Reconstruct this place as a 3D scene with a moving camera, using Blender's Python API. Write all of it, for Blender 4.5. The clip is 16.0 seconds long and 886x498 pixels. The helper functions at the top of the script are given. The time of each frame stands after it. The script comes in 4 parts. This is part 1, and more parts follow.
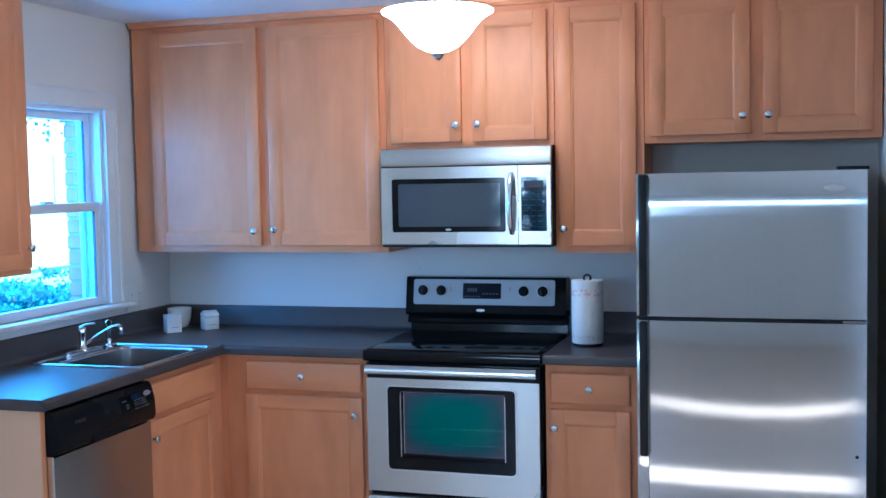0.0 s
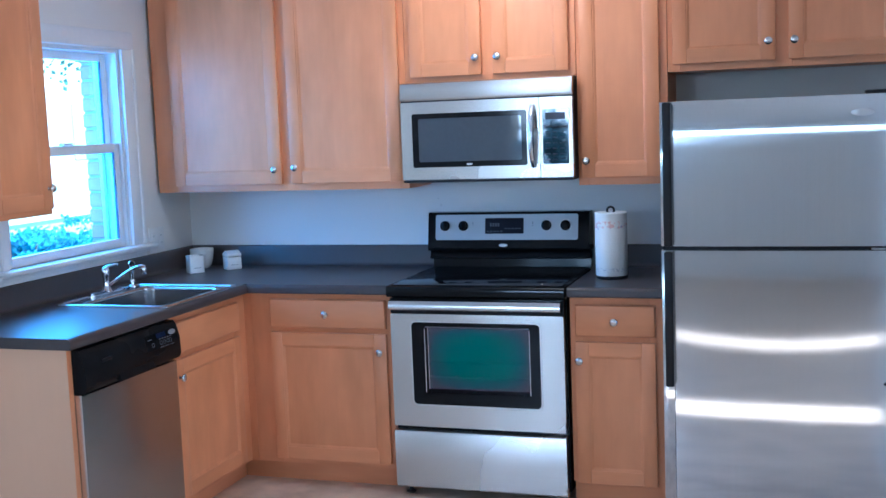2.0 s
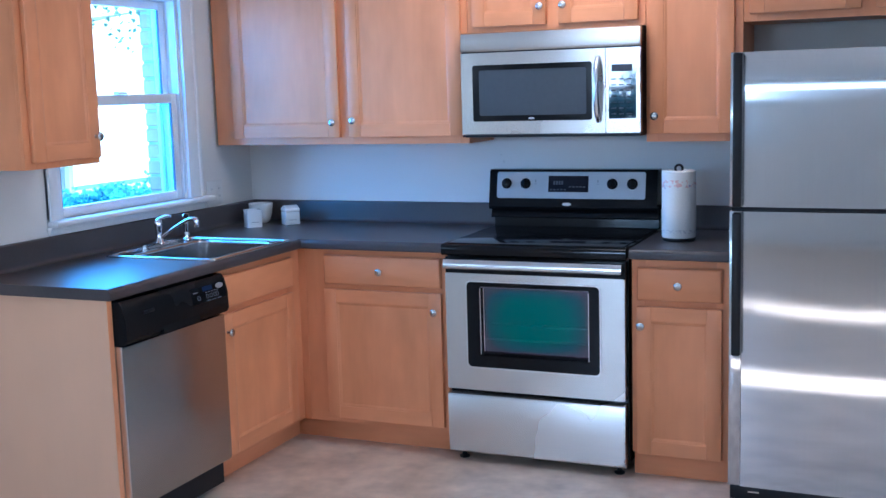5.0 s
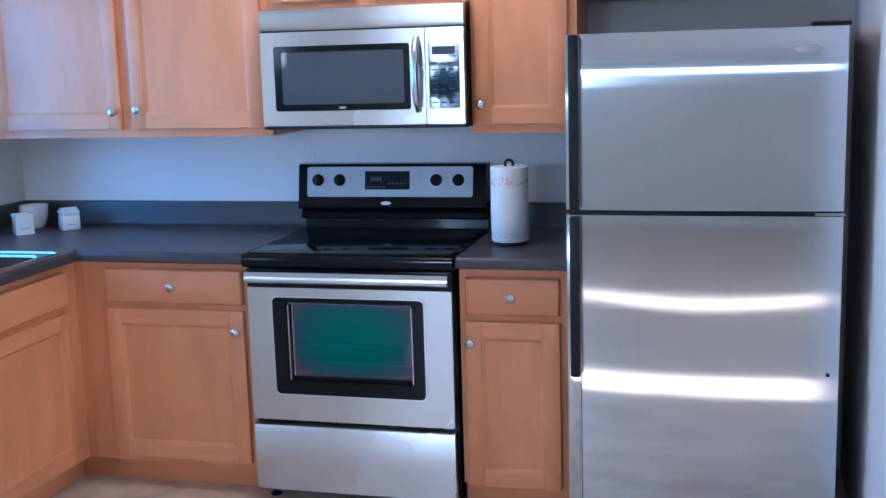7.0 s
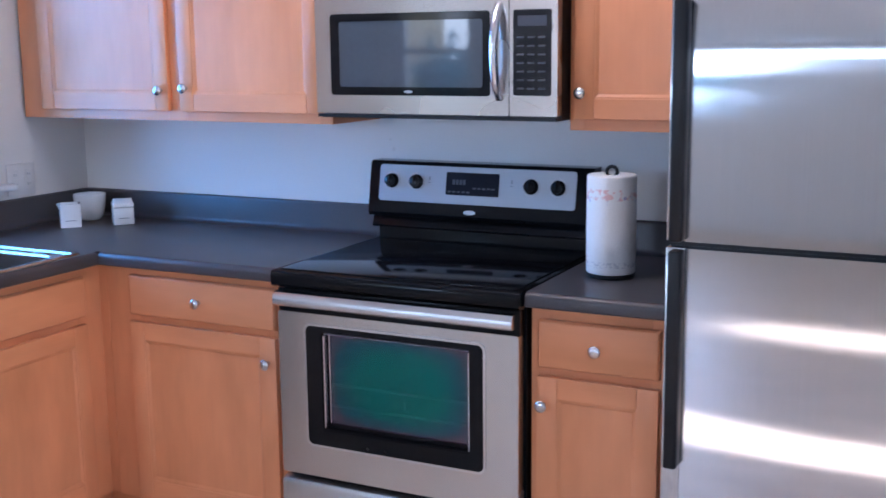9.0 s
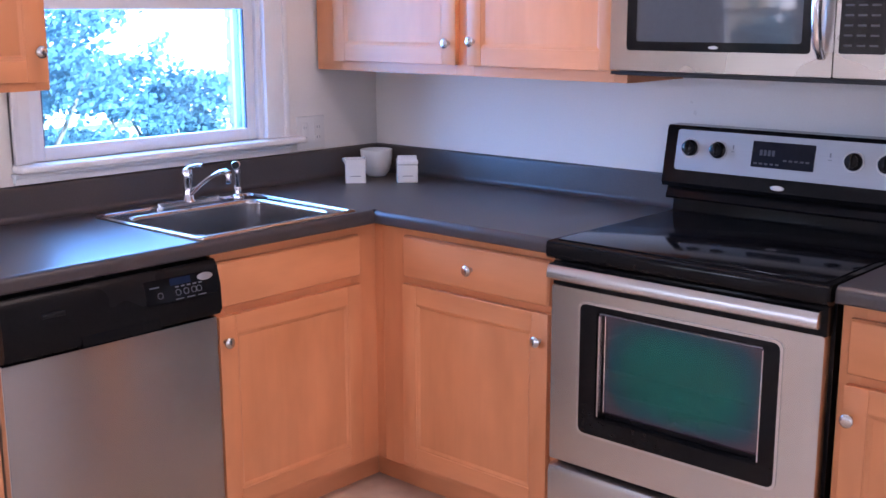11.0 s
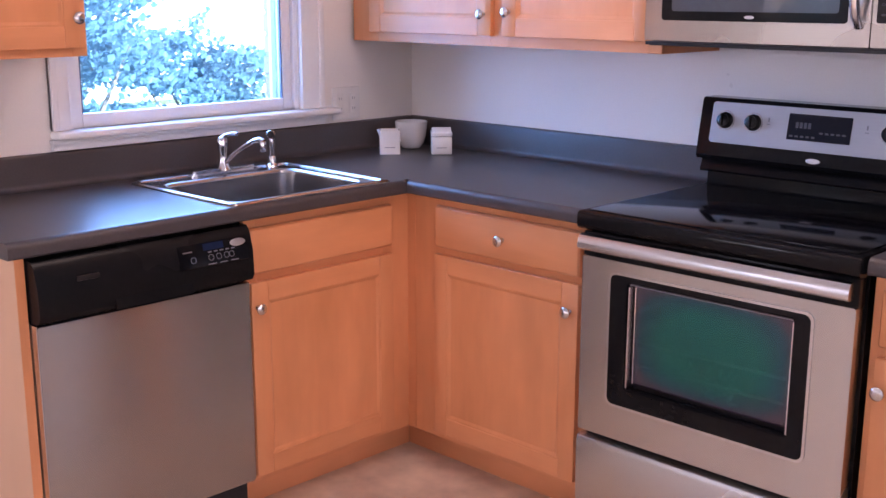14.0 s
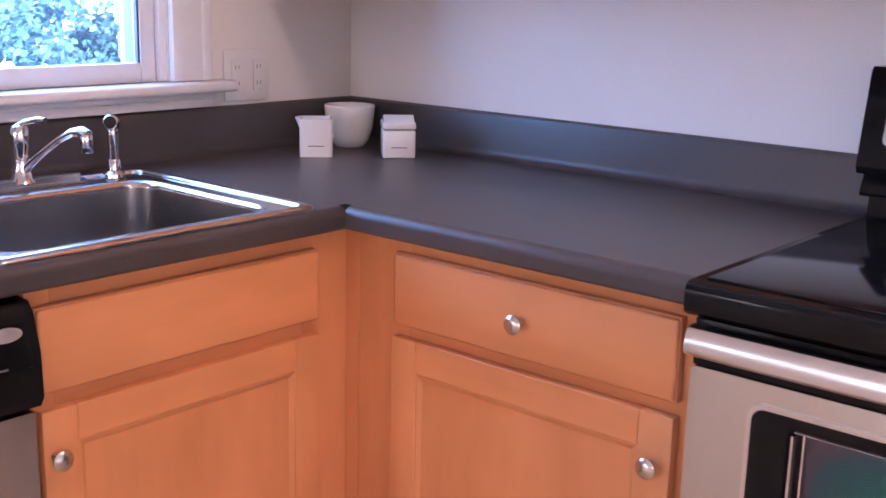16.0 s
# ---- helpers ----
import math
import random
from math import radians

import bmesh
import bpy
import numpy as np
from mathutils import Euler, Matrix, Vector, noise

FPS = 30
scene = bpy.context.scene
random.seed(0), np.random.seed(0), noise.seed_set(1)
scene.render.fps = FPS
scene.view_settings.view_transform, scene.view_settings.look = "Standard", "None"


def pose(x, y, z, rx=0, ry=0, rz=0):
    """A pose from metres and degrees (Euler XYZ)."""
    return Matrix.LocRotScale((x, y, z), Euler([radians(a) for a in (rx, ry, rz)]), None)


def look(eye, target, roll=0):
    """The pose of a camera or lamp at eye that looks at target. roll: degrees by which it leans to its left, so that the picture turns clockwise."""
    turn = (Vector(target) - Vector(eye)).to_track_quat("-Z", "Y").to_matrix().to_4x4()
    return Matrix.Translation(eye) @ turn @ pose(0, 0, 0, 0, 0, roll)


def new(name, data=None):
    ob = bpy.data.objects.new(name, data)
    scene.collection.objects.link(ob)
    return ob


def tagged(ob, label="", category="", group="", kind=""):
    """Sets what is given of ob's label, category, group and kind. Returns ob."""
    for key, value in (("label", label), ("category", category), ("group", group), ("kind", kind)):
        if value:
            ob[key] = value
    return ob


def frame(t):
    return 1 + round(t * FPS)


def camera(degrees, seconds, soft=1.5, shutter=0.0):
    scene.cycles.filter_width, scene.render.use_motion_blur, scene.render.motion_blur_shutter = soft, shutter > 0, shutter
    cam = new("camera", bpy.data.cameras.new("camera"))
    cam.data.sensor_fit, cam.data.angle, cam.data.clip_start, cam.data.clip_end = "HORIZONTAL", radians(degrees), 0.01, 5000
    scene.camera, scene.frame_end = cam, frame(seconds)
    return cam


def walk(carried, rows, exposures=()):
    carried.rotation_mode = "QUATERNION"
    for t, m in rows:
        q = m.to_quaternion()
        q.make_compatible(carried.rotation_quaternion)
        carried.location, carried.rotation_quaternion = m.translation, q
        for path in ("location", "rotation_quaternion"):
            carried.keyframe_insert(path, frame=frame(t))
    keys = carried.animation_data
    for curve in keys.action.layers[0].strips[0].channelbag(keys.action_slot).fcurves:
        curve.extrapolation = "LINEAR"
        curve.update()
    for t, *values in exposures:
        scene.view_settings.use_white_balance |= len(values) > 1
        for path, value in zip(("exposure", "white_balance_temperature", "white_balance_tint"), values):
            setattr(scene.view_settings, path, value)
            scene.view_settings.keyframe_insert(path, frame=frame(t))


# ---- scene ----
cam = camera(43.1, 16.0, soft=1.5, shutter=0.25)
PATH = [
    (0, (3.063, -5.07, 1.638), (2.467, -3.165, 1.511), -1.1),
    (0.5, (3.06, -5.08, 1.635), (2.49, -3.168, 1.499), -1.4),
    (1, (3.033, -5.086, 1.612), (2.455, -3.178, 1.46), -1.6),
    (1.5, (3.034, -5.066, 1.603), (2.426, -3.17, 1.417), -2.2),
    (2, (3.045, -5.046, 1.596), (2.415, -3.161, 1.371), -2.2),
    (2.5, (3.054, -5.032, 1.599), (2.422, -3.153, 1.334), -2.2),
    (3, (3.051, -5.032, 1.588), (2.414, -3.158, 1.3), -2.3),
    (3.5, (3.067, -5.022, 1.591), (2.406, -3.158, 1.291), -1.8),
    (5.8, (3.125, -4.713, 1.518), (2.314, -2.905, 1.246), -1.9),
    (6, (3.1, -4.683, 1.533), (2.367, -2.844, 1.245), -1.4),
    (6.5, (3.019, -4.502, 1.563), (2.465, -2.603, 1.267), -0.1),
    (7, (3.0, -4.261, 1.588), (2.5, -2.355, 1.247), -1.7),
    (7.5, (3.112, -3.961, 1.577), (2.496, -2.09, 1.232), -0.6),
    (8, (3.151, -3.759, 1.573), (2.556, -1.878, 1.243), 0.6),
    (8.5, (3.141, -3.501, 1.587), (2.453, -1.653, 1.255), 0.3),
    (9, (3.16, -3.267, 1.536), (2.284, -1.505, 1.182), -0.6),
    (9.5, (3.147, -3.09, 1.517), (2.146, -1.405, 1.116), -0.5),
    (10, (3.068, -3.041, 1.527), (2.013, -1.397, 1.098), -1.0),
    (10.2, (3.047, -3.025, 1.526), (1.89, -1.452, 1.093), -1.4),
    (12.3, (3.087, -2.976, 1.463), (1.72, -1.577, 1.044), 0.1),
    (12.5, (3.077, -2.981, 1.468), (1.719, -1.58, 1.027), 0.2),
    (13, (3.075, -2.979, 1.478), (1.718, -1.584, 1.016), 0.2),
    (13.5, (3.077, -2.989, 1.474), (1.716, -1.596, 1.019), 0.5),
    (14, (3.086, -2.981, 1.471), (1.722, -1.588, 1.025), 0.1),
    (14.5, (2.744, -2.634, 1.404), (1.394, -1.231, 0.947), 0.1),
    (15, (2.518, -2.403, 1.361), (1.189, -0.985, 0.887), 0.2),
    (15.5, (2.249, -2.150, 1.315), (0.962, -0.700, 0.827), 0.8),
    (16, (2.016, -1.982, 1.290), (0.749, -0.504, 0.832), 1.4),
]
# the clip's own exposure and white balance: cooler at first, warmer once it turns to the corner
EXPOSURES = [(0.0, 2.10, 4800, 4), (1.0, 2.21, 4850, 5), (3.5, 2.36, 5000, 8), (6.5, 2.35, 5000, 11), (8.5, 2.42, 5280, 17), (10.0, 2.60, 5950, 28), (12.5, 2.57, 7000, 44), (14.5, 2.60, 7250, 45), (15.5, 2.64, 7500, 46), (16.0, 2.73, 7650, 46)]
walk(cam, [(t, look(eye, target, roll)) for t, eye, target, roll in PATH], EXPOSURES)

# ---- world, sun and window light ----
SUN_ELEV, SUN_AZ = 32.0, 90.0   # degrees; the sun stands over +x
world = bpy.data.worlds.new("sky")
world.use_nodes = True
scene.world = world
wn = world.node_tree
sky = wn.nodes.new("ShaderNodeTexSky")
sky.sky_type = 'NISHITA'
sky.sun_disc = False
sky.sun_elevation = radians(SUN_ELEV)
sky.sun_rotation = radians(SUN_AZ)
wn.links.new(sky.outputs["Color"], wn.nodes["Background"].inputs["Color"])
wn.nodes["Background"].inputs["Strength"].default_value = 0.15


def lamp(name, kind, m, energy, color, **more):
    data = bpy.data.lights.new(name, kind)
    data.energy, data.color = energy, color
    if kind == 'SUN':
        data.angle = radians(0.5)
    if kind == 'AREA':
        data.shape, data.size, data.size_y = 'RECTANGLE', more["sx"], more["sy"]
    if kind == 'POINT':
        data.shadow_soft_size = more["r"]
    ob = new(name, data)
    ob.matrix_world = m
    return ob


ca, sa = math.cos(radians(SUN_ELEV)), math.sin(radians(SUN_ELEV))
lamp("sun", 'SUN', look((20 * ca, 0, 20 * sa), (0, 0, 0)), 5.0, (1.0, 0.975, 0.94))

CEIL = 2.405
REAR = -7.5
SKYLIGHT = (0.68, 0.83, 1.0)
lamp("window_light_sink", 'AREA', look((-0.30, -0.97, 1.55), (1.0, -0.97, 1.35)), 8.0, (0.26, 0.55, 1.0), sx=0.85, sy=0.9)
lamp("window_light_west", 'AREA', look((-3.1, -5.0, 1.45), (0, -5.0, 1.35)), 4.5, SKYLIGHT, sx=1.7, sy=1.2)
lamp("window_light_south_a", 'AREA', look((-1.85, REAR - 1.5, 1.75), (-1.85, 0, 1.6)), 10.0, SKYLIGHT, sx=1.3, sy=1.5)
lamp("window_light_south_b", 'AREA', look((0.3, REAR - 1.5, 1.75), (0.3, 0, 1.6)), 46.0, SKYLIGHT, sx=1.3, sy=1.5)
# added unseen source: lays the freezer door's highlight band, adds some frontal fill
lamp("window_light_transom", 'AREA', look((2.9, REAR - 0.12, 2.08), (2.9, 0, 2.0)), 0.95, SKYLIGHT, sx=4.0, sy=0.24)
for wy in (-2.56, -4.34):
    lamp("window_light_east", 'AREA', look((5.3, wy, 1.55), (0, wy + 0.6, 1.3)), 4, SKYLIGHT, sx=0.4, sy=1.35)


# ---- materials ----
def mat(name, col, rough=0.5, metal=0.0, var=0.08, scale=(3, 3, 3), fine=(60, 60, 60), bump=0.02, coat=0.0,
        aniso=0.0, tangent=None, rvar=0.06, tint=None, spec=0.5, grain=0.4):
    m = bpy.data.materials.new(name)
    m.use_nodes = True
    nt = m.node_tree
    b = nt.nodes["Principled BSDF"]
    tc = nt.nodes.new("ShaderNodeTexCoord")

    def noisy(sc, detail):
        mp = nt.nodes.new("ShaderNodeMapping")
        mp.inputs["Scale"].default_value = sc
        nz = nt.nodes.new("ShaderNodeTexNoise")
        nz.inputs["Scale"].default_value = 1.0
        nz.inputs["Detail"].default_value = detail
        nt.links.new(tc.outputs["Object"], mp.inputs["Vector"])
        nt.links.new(mp.outputs["Vector"], nz.inputs["Vector"])
        return nz.outputs["Fac"]
    big, small = noisy(scale, 3), noisy(fine, 2)
    mx = nt.nodes.new("ShaderNodeMix")
    mx.inputs["Factor"].default_value = grain
    nt.links.new(big, mx.inputs["A"])
    nt.links.new(small, mx.inputs["B"])
    ramp = nt.nodes.new("ShaderNodeValToRGB")
    dark = tint or tuple(c * (1 - 2.2 * var) for c in col)
    ramp.color_ramp.elements[0].position, ramp.color_ramp.elements[1].position = 0.3, 0.7
    ramp.color_ramp.elements[0].color = (*dark, 1)
    ramp.color_ramp.elements[1].color = (*[min(1, c * (1 + var)) for c in col], 1)
    nt.links.new(mx.outputs["Result"], ramp.inputs["Fac"])
    nt.links.new(ramp.outputs["Color"], b.inputs["Base Color"])
    mr = nt.nodes.new("ShaderNodeMapRange")
    mr.inputs["To Min"].default_value, mr.inputs["To Max"].default_value = max(0.02, rough - rvar), rough + rvar
    nt.links.new(big, mr.inputs["Value"])
    nt.links.new(mr.outputs["Result"], b.inputs["Roughness"])
    if bump:
        bp = nt.nodes.new("ShaderNodeBump")
        bp.inputs["Strength"].default_value, bp.inputs["Distance"].default_value = bump, 0.01
        nt.links.new(small, bp.inputs["Height"])
        nt.links.new(bp.outputs["Normal"], b.inputs["Normal"])
    b.inputs["Metallic"].default_value = metal
    b.inputs["Coat Weight"].default_value = coat
    b.inputs["Coat Roughness"].default_value = 0.22
    b.inputs["Specular IOR Level"].default_value = spec
    if aniso:
        b.inputs["Anisotropic"].default_value = aniso
        cx = nt.nodes.new("ShaderNodeCombineXYZ")
        for i in range(3):
            cx.inputs[i].default_value = tangent[i]
        nt.links.new(cx.outputs[0], b.inputs["Tangent"])
    return m


WOOD_C, WOOD_D = (0.76, 0.315, 0.142), (0.66, 0.26, 0.108)
wood = mat("maple_upright_grain", WOOD_C, 0.40, var=0.1, scale=(7, 7, 2.4), fine=(70, 70, 2.5), grain=0.1, bump=0.008, coat=0.05, spec=0.38, tint=WOOD_D)
wood_x = mat("maple_level_grain", WOOD_C, 0.40, var=0.1, scale=(2.4, 7, 7), fine=(2.5, 70, 70), grain=0.1, bump=0.008, coat=0.05, spec=0.38, tint=WOOD_D)
wood_y = mat("maple_level_grain_side", WOOD_C, 0.40, var=0.1, scale=(7, 2.4, 7), fine=(70, 2.5, 70), grain=0.1, bump=0.008, coat=0.05, spec=0.38, tint=WOOD_D)
ply = mat("maple_veneer_end", (0.76, 0.46, 0.29), 0.45, var=0.04, scale=(3, 3, 1.2), fine=(50, 50, 2), bump=0.004, grain=0.08)
paint = mat("wall_paint", (0.80, 0.77, 0.73), 0.6, var=0.025, scale=(1.2, 1.2, 1.2), fine=(180, 180, 180), bump=0.05)
ceil_paint = mat("ceiling_paint", (0.74, 0.74, 0.75), 0.75, var=0.02, fine=(120, 120, 120), bump=0.08)
scuff_m = mat("grey_scuff", (0.70, 0.67, 0.63), 0.7, var=0.1, fine=(300, 300, 300), bump=0)
trim_paint = mat("white_trim_paint", (0.80, 0.80, 0.80), 0.35, var=0.02, fine=(40, 40, 40), bump=0.01)
laminate = mat("grey_laminate", (0.066, 0.057, 0.059), 0.35, var=0.10, scale=(5, 5, 5), fine=(150, 150, 150), bump=0, spec=0.42, rvar=0.025)
steel_v = mat("steel_brushed_upright", (0.68, 0.715, 0.765), 0.11, 1.0, var=0.03, scale=(2, 2, 2), fine=(300, 300, 2), bump=0, aniso=1.0, tangent=(1, 0, 0), rvar=0.01)
steel_h = mat("steel_brushed_level", (0.62, 0.59, 0.56), 0.27, 1.0, var=0.03, scale=(2, 2, 2), fine=(4, 4, 700), bump=0, aniso=0.8, tangent=(0, 0, 1), rvar=0.02)
steel_dw = mat("steel_brushed_door", (0.48, 0.475, 0.475), 0.27, 1.0, var=0.03, scale=(2, 2, 2), fine=(4, 4, 300), bump=0, aniso=1.0, tangent=(0, 0, 1), rvar=0.01)
steel_bright = mat("polished_steel", (0.72, 0.72, 0.73), 0.22, 1.0, var=0.02, fine=(4, 200, 200), bump=0, rvar=0.02)
sink_steel = mat("sink_steel", (0.44, 0.41, 0.395), 0.22, 1.0, var=0.05, fine=(200, 20, 200), bump=0.006, rvar=0.05)
steel_sink = mat("steel_satin", (0.48, 0.48, 0.48), 0.15, 1.0, var=0.04, fine=(200, 20, 200), bump=0.01, rvar=0.05)
chrome = mat("chrome", (0.66, 0.66, 0.68), 0.08, 1.0, var=0.01, bump=0, rvar=0.02)
nickel = mat("satin_nickel", (0.62, 0.60, 0.58), 0.25, 1.0, var=0.03, bump=0, rvar=0.04)
black_gloss = mat("black_enamel", (0.007, 0.007, 0.008), 0.09, var=0.1, bump=0, rvar=0.02, spec=0.2)
black_glass = mat("black_ceramic_glass", (0.006, 0.006, 0.008), 0.10, var=0.1, bump=0, rvar=0.01, spec=0.32)
black_plastic = mat("black_plastic", (0.010, 0.010, 0.012), 0.38, var=0.1, fine=(400, 400, 400), bump=0.03, spec=0.3)
black_satin = mat("black_satin_panel", (0.010, 0.010, 0.011), 0.26, var=0.1, fine=(100, 100, 100), bump=0, spec=0.09)
dark_side = mat("textured_black_side", (0.02, 0.02, 0.022), 0.5, var=0.1, fine=(250, 250, 250), bump=0.08, spec=0.25)
ceramic = mat("white_glazed_ceramic", (0.78, 0.77, 0.75), 0.18, var=0.02, bump=0.005, coat=0.3)
vinyl = mat("white_window_vinyl", (0.78, 0.79, 0.80), 0.4, var=0.02, bump=0.005)
plastic_white = mat("white_switch_plastic", (0.76, 0.75, 0.73), 0.35, var=0.02, bump=0)
print_grey = mat("grey_print", (0.16, 0.17, 0.19), 0.5, var=0.05, bump=0)
print_pale = mat("pale_print", (0.40, 0.41, 0.43), 0.4, var=0.05, bump=0)
badge_metal = mat("badge_metal", (0.58, 0.58, 0.59), 0.34, 0.8, var=0.03, bump=0)
silver_paint = mat("silver_panel", (0.36, 0.38, 0.41), 0.42, 0.4, var=0.03, scale=(2, 2, 2), fine=(4, 4, 500), bump=0.004)
segment_m = mat("dim_segments", (0.045, 0.05, 0.07), 0.4, var=0.05, bump=0)
lcd = mat("display_glass", (0.008, 0.010, 0.018), 0.06, var=0.1, bump=0, spec=0.2)
lcd_blue = mat("blue_display_glass", (0.012, 0.022, 0.06), 0.08, var=0.1, bump=0, spec=0.3)
keypad_glass = mat("keypad_glass", (0.006, 0.007, 0.012), 0.03, var=0.1, bump=0, rvar=0.005, spec=0.6)
key_print = mat("key_print", (0.06, 0.065, 0.08), 0.4, var=0.05, bump=0, spec=0.2)
gasket_m = mat("blue_grey_gasket", (0.08, 0.11, 0.19), 0.5, var=0.05, bump=0)
brick_m = mat("red_brick", (0.50, 0.27, 0.21), 0.85, var=0.2, scale=(9, 9, 9), fine=(120, 120, 120), bump=0.3)
mortar_m = mat("mortar", (0.44, 0.40, 0.37), 0.9, var=0.1, bump=0.3)
bark = mat("bark", (0.28, 0.24, 0.21), 0.9, var=0.25, scale=(8, 8, 2), fine=(60, 60, 12), bump=0.5)
grass_m = mat("lawn", (0.10, 0.14, 0.05), 0.9, var=0.25, scale=(0.6, 0.6, 0.6), fine=(25, 25, 25), bump=0.5)
concrete = mat("pale_concrete", (0.52, 0.51, 0.48), 0.85, var=0.08, scale=(1, 1, 1), fine=(40, 40, 40), bump=0.1)
siding_m = mat("pale_siding", (0.66, 0.66, 0.64), 0.7, var=0.05, bump=0.02)
roof_m = mat("grey_shingle", (0.42, 0.41, 0.40), 0.85, var=0.2, bump=0.2)
floor_m = mat("mottled_beige_vinyl", (0.80, 0.63, 0.48), 0.38, var=0.06, scale=(5, 5, 5), fine=(17, 17, 17), bump=0.02, grain=0.3, tint=(0.50, 0.37, 0.275))


def foliage(name, col):
    m = mat(name, col, 0.65, var=0.2, scale=(3, 3, 3), fine=(30, 30, 30), bump=0.0, spec=0.15)
    nt = m.node_tree
    geo = nt.nodes.new("ShaderNodeNewGeometry")
    hsv = nt.nodes.new("ShaderNodeHueSaturation")
    mr = nt.nodes.new("ShaderNodeMapRange")
    mr.inputs["To Min"].default_value, mr.inputs["To Max"].default_value = 0.85, 1.4
    nt.links.new(geo.outputs["Random Per Island"], mr.inputs["Value"])
    nt.links.new(mr.outputs["Result"], hsv.inputs["Value"])
    b = nt.nodes["Principled BSDF"]
    src = b.inputs["Base Color"].links[0].from_socket
    nt.links.new(src, hsv.inputs["Color"])
    nt.links.new(hsv.outputs["Color"], b.inputs["Base Color"])
    tr = nt.nodes.new("ShaderNodeBsdfTranslucent")
    nt.links.new(hsv.outputs["Color"], tr.inputs["Color"])
    ms = nt.nodes.new("ShaderNodeMixShader")
    ms.inputs["Fac"].default_value = 0.45
    nt.links.new(b.outputs[0], ms.inputs[1])
    nt.links.new(tr.outputs[0], ms.inputs[2])
    nt.links.new(ms.outputs[0], nt.nodes["Material Output"].inputs["Surface"])
    return m


leaf_a, leaf_b = foliage("shrub_leaf", (0.15, 0.35, 0.44)), foliage("tree_leaf", (0.09, 0.15, 0.11))


def pane(name, tint, gloss, rough=0.02):
    """Thin clear glass: lets light through, and mirrors a little."""
    m = bpy.data.materials.new(name)
    m.use_nodes = True
    nt = m.node_tree
    nt.nodes.remove(nt.nodes["Principled BSDF"])
    t, g, mx = (nt.nodes.new("ShaderNode" + k) for k in ("BsdfTransparent", "BsdfGlossy", "MixShader"))
    t.inputs["Color"].default_value = (*tint, 1)
    g.inputs["Color"].default_value = (*gloss, 1)
    g.inputs["Roughness"].default_value = rough
    mx.inputs[0].default_value = 0.07
    nt.links.new(t.outputs[0], mx.inputs[1])
    nt.links.new(g.outputs[0], mx.inputs[2])
    nt.links.new(mx.outputs[0], nt.nodes["Material Output"].inputs["Surface"])
    return m


window_glass = pane("window_glass", (0.64, 0.88, 1.0), (1, 1, 1))


def oven_glass_material():
    """Coated oven glass: a teal mirror coat, half see-through; its iridescent turn to violet at the rim is painted by
    position.
    """
    m = bpy.data.materials.new("coated_oven_glass")
    m.use_nodes = True
    nt = m.node_tree
    b = nt.nodes["Principled BSDF"]
    tc = nt.nodes.new("ShaderNodeTexCoord")
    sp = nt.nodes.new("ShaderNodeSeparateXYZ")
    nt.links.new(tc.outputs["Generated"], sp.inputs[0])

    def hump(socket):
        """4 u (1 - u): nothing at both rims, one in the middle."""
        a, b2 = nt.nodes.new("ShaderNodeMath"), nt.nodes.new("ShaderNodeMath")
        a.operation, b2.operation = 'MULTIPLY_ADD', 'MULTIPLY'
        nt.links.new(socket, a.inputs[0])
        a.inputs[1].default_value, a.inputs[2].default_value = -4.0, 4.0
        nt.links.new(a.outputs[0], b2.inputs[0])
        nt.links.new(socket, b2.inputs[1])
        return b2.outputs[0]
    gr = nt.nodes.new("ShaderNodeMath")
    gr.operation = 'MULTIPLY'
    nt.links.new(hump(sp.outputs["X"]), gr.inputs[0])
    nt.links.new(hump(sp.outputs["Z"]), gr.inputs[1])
    # iridescent sheen put into the base colour: violet rim, blue-teal, green-teal middle
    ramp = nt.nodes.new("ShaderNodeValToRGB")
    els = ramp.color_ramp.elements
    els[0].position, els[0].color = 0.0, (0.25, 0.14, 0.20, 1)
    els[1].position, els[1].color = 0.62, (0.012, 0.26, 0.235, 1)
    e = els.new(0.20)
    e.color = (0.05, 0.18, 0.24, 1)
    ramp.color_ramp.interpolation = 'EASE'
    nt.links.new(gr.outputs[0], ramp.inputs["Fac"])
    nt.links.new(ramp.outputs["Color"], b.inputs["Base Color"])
    b.inputs["Metallic"].default_value = 0.85
    b.inputs["Roughness"].default_value = 0.38
    b.inputs["Coat Weight"].default_value = 0.6
    b.inputs["Coat Roughness"].default_value = 0.04
    tr = nt.nodes.new("ShaderNodeBsdfTransparent")
    tr.inputs["Color"].default_value = (0.55, 0.85, 0.78, 1)
    ms = nt.nodes.new("ShaderNodeMixShader")
    ms.inputs["Fac"].default_value = 0.48
    nt.links.new(b.outputs[0], ms.inputs[1])
    nt.links.new(tr.outputs[0], ms.inputs[2])
    nt.links.new(ms.outputs[0], nt.nodes["Material Output"].inputs["Surface"])
    return m


oven_glass = oven_glass_material()
mw_glass = mat("smoked_microwave_glass", (0.062, 0.075, 0.090), 0.035, var=0.04, bump=0, rvar=0.01, spec=0.6)


